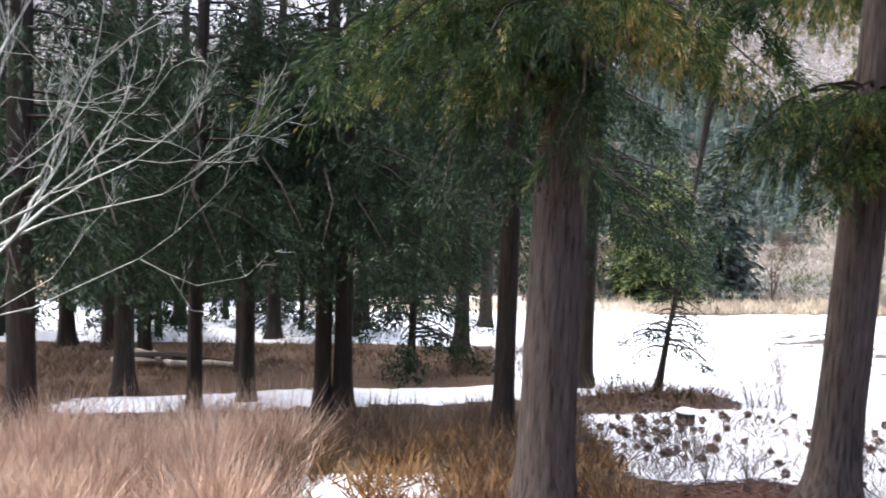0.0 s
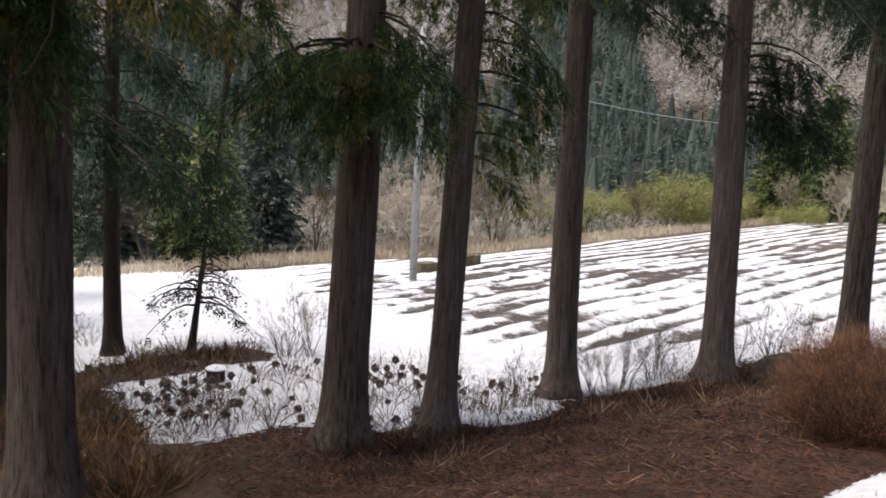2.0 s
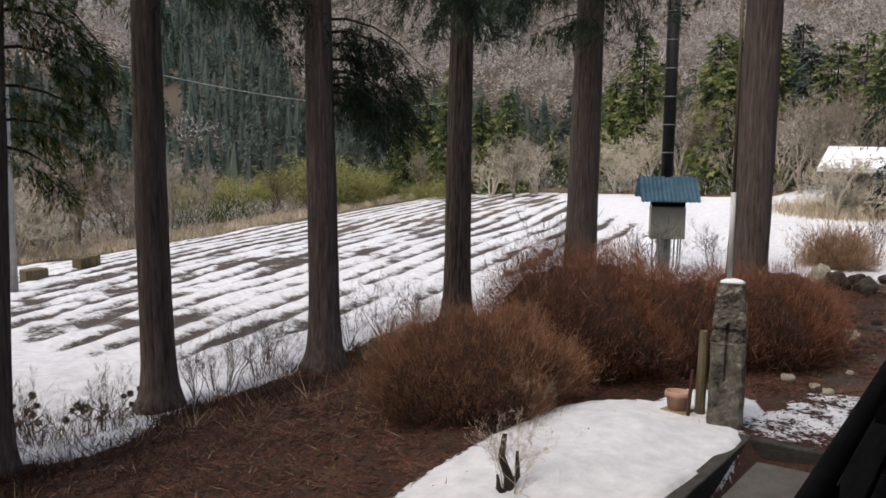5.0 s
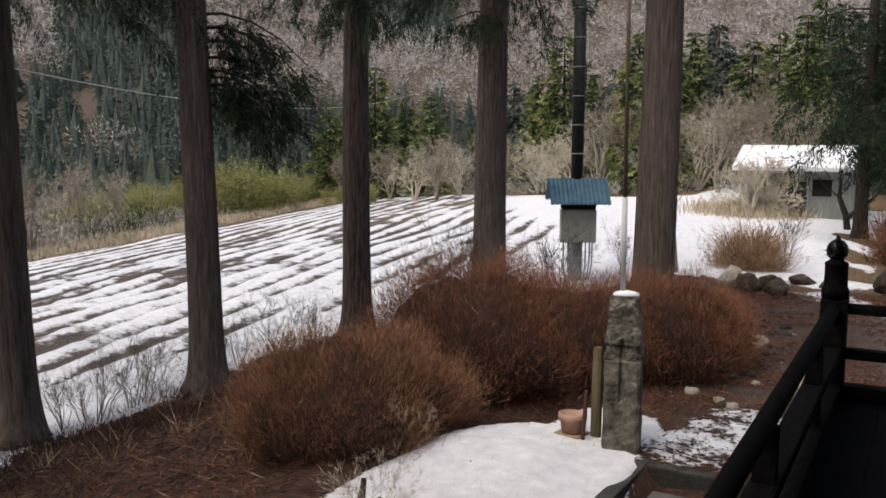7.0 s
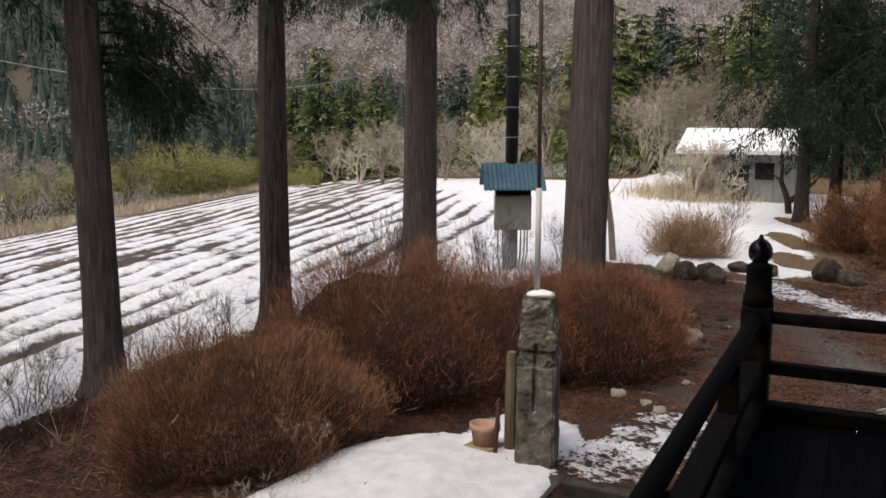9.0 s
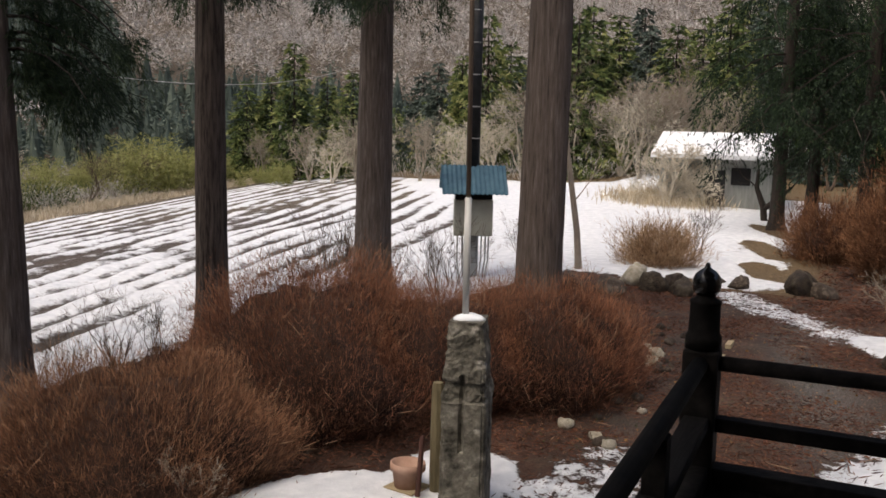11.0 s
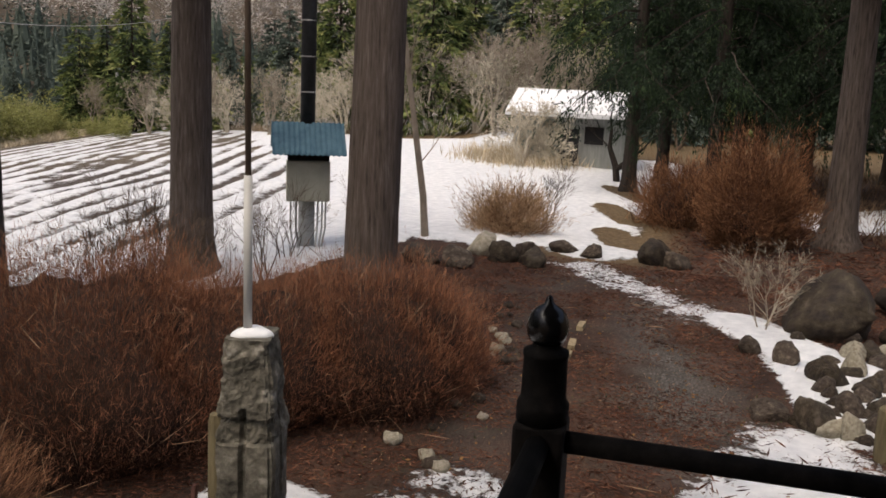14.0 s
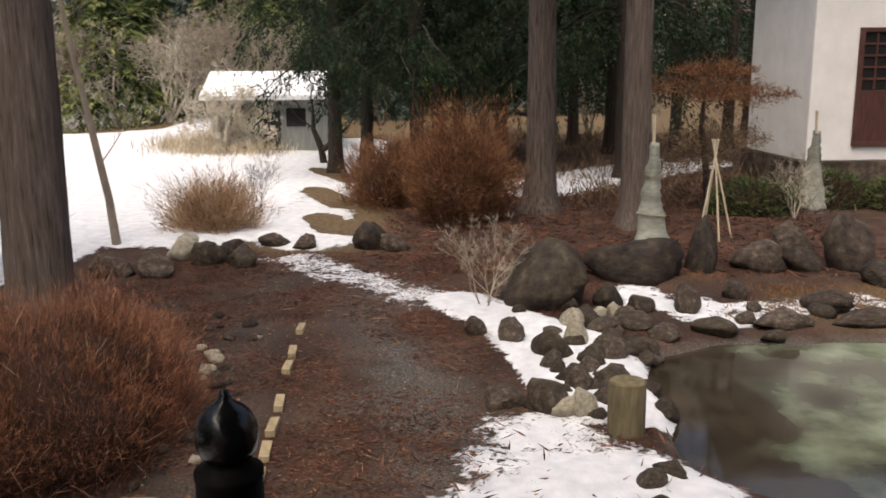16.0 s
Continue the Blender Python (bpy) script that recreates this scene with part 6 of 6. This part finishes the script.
def spire_meshes(seed, foliage, h, reach, tiers, per, length, width):
    """A dense conifer with drooping tiers down to its foot."""
    r = np.random.default_rng(seed)
    wood, leaf = Geo(), Geo()
    tube(wood, [(0, 0, -0.4), (0.05, 0, h * 0.5), (0, 0, h * 0.97)], [0.16, 0.1, 0.02], 6)
    for i in range(tiers):
        q = (i + r.uniform(0, 0.6)) / tiers
        z = h * (0.07 + 0.92 * q)
        for b in range(int(8 * (1 - q)) + 4):
            az = r.uniform(0, 6.28)
            out = reach * (1 - q) ** 0.6 * r.uniform(0.6, 1.12) + 0.15
            line = limb_line(z, az, out, r.uniform(0.3, 0.6), r.uniform(-0.1, 0.2), r, 4)
            tube(wood, line, np.linspace(0.025, 0.006, 4), 3, False)
            k = max(5, int(per * out))
            u = r.uniform(0.15, 1.03, k)
            p = np.stack([np.interp(u, np.linspace(0, 1, 4), line[:, j]) for j in range(3)], 1)
            o = np.array([math.cos(az), math.sin(az), 0.0])
            sd = np.array([-o[1], o[0], 0.0])
            lat = r.normal(0, 1, (k, 1))
            p = p + sd * lat * 0.2 * out * (1.1 - u[:, None])
            d = o * r.uniform(0.3, 1.0, (k, 1)) + sd * lat * 0.5 + np.stack([np.zeros(k), np.zeros(k), r.normal(-0.35, 0.3, k)], 1)
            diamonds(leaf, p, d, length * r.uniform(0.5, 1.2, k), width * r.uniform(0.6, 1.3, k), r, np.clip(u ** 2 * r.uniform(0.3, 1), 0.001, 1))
    return wood.mesh("branchwork", BARK_DARK), leaf.mesh("crown", foliage)


MID = [spire_meshes(110, CEDAR_HAZED, 9.5, 2.2, 24, 20, 0.5, 0.075), spire_meshes(111, THUJA, 9.5, 2.1, 26, 20, 0.48, 0.07), spire_meshes(112, THUJA, 9.5, 2.7, 22, 19, 0.5, 0.075)]


def polar(az, dist):
    """A place that many metres from the veranda, az degrees clockwise from straight out."""
    a = math.radians(az)
    return 4 + dist * math.sin(a), 0.5 + dist * math.cos(a)


# a mixed belt behind the field, then single trees: azimuth, distance, kind, height
belt = [(46 + 31 * i / 33 + rng.normal(0, 0.5), rng.uniform(72, 86), (0, 2, 1, 2)[i % 4], rng.uniform(5.0, 8.5)) for i in range(34)]
for i, (az, dist, k, h) in enumerate(belt + list((
    (-8, 46, 0, 9.5), (-3, 50, 0, 11), (3, 43, 0, 8.5), (7, 45, 1, 7), (9, 43, 2, 7.5), (13, 48, 0, 9.5), (-14, 44, 0, 10), (-20, 46, 0, 11), (-26, 44, 0, 11),
    (38.5, 88, 0, 4), (43, 90, 0, 5), (44.5, 84, 0, 5.5), (46, 88, 0, 6), (47.2, 80, 0, 6.5), (49.6, 70, 1, 10.5), (51.2, 80, 0, 7), (53.2, 68, 2, 8), (55, 72, 0, 6), (57, 76, 0, 6.5), (58.5, 70, 0, 8.5), (60, 66, 1, 8.5), (61.6, 60, 1, 10.5), (63, 64, 2, 9), (64.8, 60, 0, 8), (66.2, 54, 1, 9.5), (67.2, 51, 2, 9), (68, 54, 2, 10), (69.6, 57, 1, 9.5),
    (71.5, 56, 0, 8.5), (73, 55, 2, 8.5), (74.5, 58, 1, 9), (76, 52, 1, 9.5), (78, 60, 0, 11), (81, 56, 0, 11), (84, 60, 1, 11), (71, 66, 0, 11), (66.5, 68, 0, 11), (77, 66, 1, 12), (87, 62, 0, 12), (91, 60, 0, 12), (95, 62, 0, 12)))):
    x, y = polar(az, dist)
    t = thing("conifer", pose(x, y, hz(x, y), 0, 0, i * 77) @ Matrix.Scale(h / 9.5, 4), "green conifer at the far side of the field" if k else "dark green conifer beyond the snowy field", "tree", "far conifers")
    crown = part("crown", MID[k][1], None, t)
    part("branchwork", MID[k][0], None, crown)
for i, (az, dist, k, s) in enumerate((
    (19.5, 44, 0, 0.9), (22, 42, 2, 0.85), (23.5, 44, 0, 1.0), (25.5, 46, 0, 0.85), (16, 46, 1, 0.7), (28.5, 46, 0, 0.7), (28, 48, 1, 0.7), (31, 52, 0, 0.75), (33.5, 58, 0, 0.7), (37.5, 60, 1, 0.6), (40.5, 62, 1, 0.55), (5, 41, 1, 0.6), (0, 42, 1, 0.6),
    (47.5, 70, 0, 0.65), (50.5, 66, 0, 0.75), (52, 61, 2, 0.8), (53.5, 60, 0, 0.85), (55, 62, 2, 0.8), (57.5, 57, 0, 0.75), (60, 58, 2, 0.75), (62, 54, 2, 0.8), (64, 53, 0, 0.95), (65.5, 51, 1, 0.9), (67.3, 50, 0, 0.85), (70, 50, 2, 0.9), (72.3, 50, 3, 1.0), (69, 53, 1, 0.9), (71.2, 47, 0, 0.85), (76, 46, 0, 0.9),
    (74.5, 48, 3, 0.9), (82, 50, 1, 0.9), (88, 46, 1, 0.7), (94, 42, 0, 0.6), (97, 40, 0, 0.6))):
    x, y = polar(az, dist)
    plant("bare_tree", (B_TREE, B_BROWN, B_PALETREE, B_FAWN)[k][i % 2], x, y, "leafless tree with fine spreading branches beyond the field", "tree", "far bare trees", i * 57, s)
# yellow-green bamboo and willow scrub
gb2 = Geo()
rr = np.random.default_rng(70)
for c in range(22):
    a0, hh, lean = rr.uniform(0, 6.28), rr.uniform(2.4, 4.9), rr.uniform(0.4, 1.5)
    n = 70
    u = rr.uniform(0.1, 1, n)
    bend = lean * u ** 2.2
    foot = rr.normal(0, 0.6, 2)
    p = np.stack([foot[0] + bend * math.cos(a0), foot[1] + bend * math.sin(a0), hh * (u - 0.12 * u ** 4)], 1) + rr.normal(0, 0.17, (n, 3))
    diamonds(gb2, p, np.stack([rr.normal(math.cos(a0) * 0.5, 0.5, n), rr.normal(math.sin(a0) * 0.5, 0.5, n), rr.normal(0.1, 0.5, n)], 1), 0.36, 0.032, rr)
BAMB = gb2.mesh("bamboo_clump", WILLOW)
for i in range(60):
    az = 30.5 + 18.5 * i / 59 + rr.normal(0, 0.4)
    x, y = polar(az, rr.uniform(60, 80))
    plant("bamboo_clump", BAMB, x, y, "yellow-green bamboo clump beyond the field", "bamboo", "bamboo thicket", i * 50, rr.uniform(0.45, 1.0) * float(np.interp(az, [30, 35, 38, 44, 46, 49], [0.6, 0.8, 1.0, 1.0, 0.6, 0.45])))

# scrub between the field and the hills
k = 2100
az = np.radians(rr.uniform(-20, 75, k))
dist = np.where(np.arange(k) % 3 == 1, rr.uniform(47, 62, k), rr.uniform(50, 92, k))
x, y = 4 + dist * np.sin(az), dist * np.cos(az)
keep = (y > np.minimum(40 + 0.33 * np.maximum(0, x - 23), 50)) | (x > 47 + 0.48 * (y - 18))
x, y = x[keep], y[keep]
z = height(x, y)
for pick, mat, label in ((0, HAZED_WOOD, "brown leafless scrub beyond the field, paled with painted haze"), (1, MOSS, "olive green scrub beyond the field")):
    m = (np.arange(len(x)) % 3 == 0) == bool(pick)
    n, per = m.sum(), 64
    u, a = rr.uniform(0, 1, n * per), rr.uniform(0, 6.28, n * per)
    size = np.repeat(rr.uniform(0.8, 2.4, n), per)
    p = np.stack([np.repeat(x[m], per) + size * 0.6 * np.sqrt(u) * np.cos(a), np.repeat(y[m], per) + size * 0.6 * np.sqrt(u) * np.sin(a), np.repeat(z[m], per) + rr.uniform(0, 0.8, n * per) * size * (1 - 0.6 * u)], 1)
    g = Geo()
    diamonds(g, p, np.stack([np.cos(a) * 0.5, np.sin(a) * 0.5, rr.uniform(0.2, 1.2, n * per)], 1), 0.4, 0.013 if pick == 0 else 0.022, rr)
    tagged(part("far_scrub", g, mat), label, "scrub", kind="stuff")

# ---- wooded valley sides ----
rr = np.random.default_rng(80)
k = 9600
az = np.radians(rr.uniform(-30, 112, k))
dist = np.where(np.arange(k) % 6 == 0, rr.uniform(150, 235, k), np.sqrt(rr.uniform(90 ** 2, 160 ** 2, k)))
x, y = 10 + dist * np.sin(az), 5 + dist * np.cos(az)
z = height(x, y)
# how high the foot of each tree lies above the veranda's horizon, in degrees
deg = np.degrees(np.arctan2(x - 4, y - 0.5))
rise = np.degrees(np.arctan2(z - 1.5, np.hypot(x - 4, y - 0.5)))
zone = 0.9 * (hash_noise(x, y, 26, 21) - 0.5) + 0.35 * (hash_noise(x, y, 9, 22) - 0.5)
# conifers clothe the left flank and a belt at the foot; bare woods lie above and on a spur
zone = zone + np.where(deg < 41.5 - 0.5 * rise, 0.62, np.where(rise < 1.8, 0.4, -0.45))
zone = zone - 1.1 * np.exp(-((deg - 34) / 3.4) ** 2 - ((rise + 1.0) / 1.5) ** 2)
zone = zone + 0.95 * np.exp(-((deg - 53) / 4) ** 2 - ((rise - 7) / 1.7) ** 2)
zone = zone - 0.9 * (deg < 31) * step(rise, 2.6, 4.0) - 0.35 * np.exp(-((deg - 57.5) / 2.2) ** 2)
con = zone > 0
for mask, mat, name, label in ((con, CEDAR_HAZED, "hillside_conifers", "dark conifer wood on the valley side, paled with painted haze"), (~con, HAZED_WOOD, "hillside_bare_woods", "brown leafless wood on the valley side, paled with painted haze")):
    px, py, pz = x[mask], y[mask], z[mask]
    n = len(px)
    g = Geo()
    if mat is CEDAR_HAZED:
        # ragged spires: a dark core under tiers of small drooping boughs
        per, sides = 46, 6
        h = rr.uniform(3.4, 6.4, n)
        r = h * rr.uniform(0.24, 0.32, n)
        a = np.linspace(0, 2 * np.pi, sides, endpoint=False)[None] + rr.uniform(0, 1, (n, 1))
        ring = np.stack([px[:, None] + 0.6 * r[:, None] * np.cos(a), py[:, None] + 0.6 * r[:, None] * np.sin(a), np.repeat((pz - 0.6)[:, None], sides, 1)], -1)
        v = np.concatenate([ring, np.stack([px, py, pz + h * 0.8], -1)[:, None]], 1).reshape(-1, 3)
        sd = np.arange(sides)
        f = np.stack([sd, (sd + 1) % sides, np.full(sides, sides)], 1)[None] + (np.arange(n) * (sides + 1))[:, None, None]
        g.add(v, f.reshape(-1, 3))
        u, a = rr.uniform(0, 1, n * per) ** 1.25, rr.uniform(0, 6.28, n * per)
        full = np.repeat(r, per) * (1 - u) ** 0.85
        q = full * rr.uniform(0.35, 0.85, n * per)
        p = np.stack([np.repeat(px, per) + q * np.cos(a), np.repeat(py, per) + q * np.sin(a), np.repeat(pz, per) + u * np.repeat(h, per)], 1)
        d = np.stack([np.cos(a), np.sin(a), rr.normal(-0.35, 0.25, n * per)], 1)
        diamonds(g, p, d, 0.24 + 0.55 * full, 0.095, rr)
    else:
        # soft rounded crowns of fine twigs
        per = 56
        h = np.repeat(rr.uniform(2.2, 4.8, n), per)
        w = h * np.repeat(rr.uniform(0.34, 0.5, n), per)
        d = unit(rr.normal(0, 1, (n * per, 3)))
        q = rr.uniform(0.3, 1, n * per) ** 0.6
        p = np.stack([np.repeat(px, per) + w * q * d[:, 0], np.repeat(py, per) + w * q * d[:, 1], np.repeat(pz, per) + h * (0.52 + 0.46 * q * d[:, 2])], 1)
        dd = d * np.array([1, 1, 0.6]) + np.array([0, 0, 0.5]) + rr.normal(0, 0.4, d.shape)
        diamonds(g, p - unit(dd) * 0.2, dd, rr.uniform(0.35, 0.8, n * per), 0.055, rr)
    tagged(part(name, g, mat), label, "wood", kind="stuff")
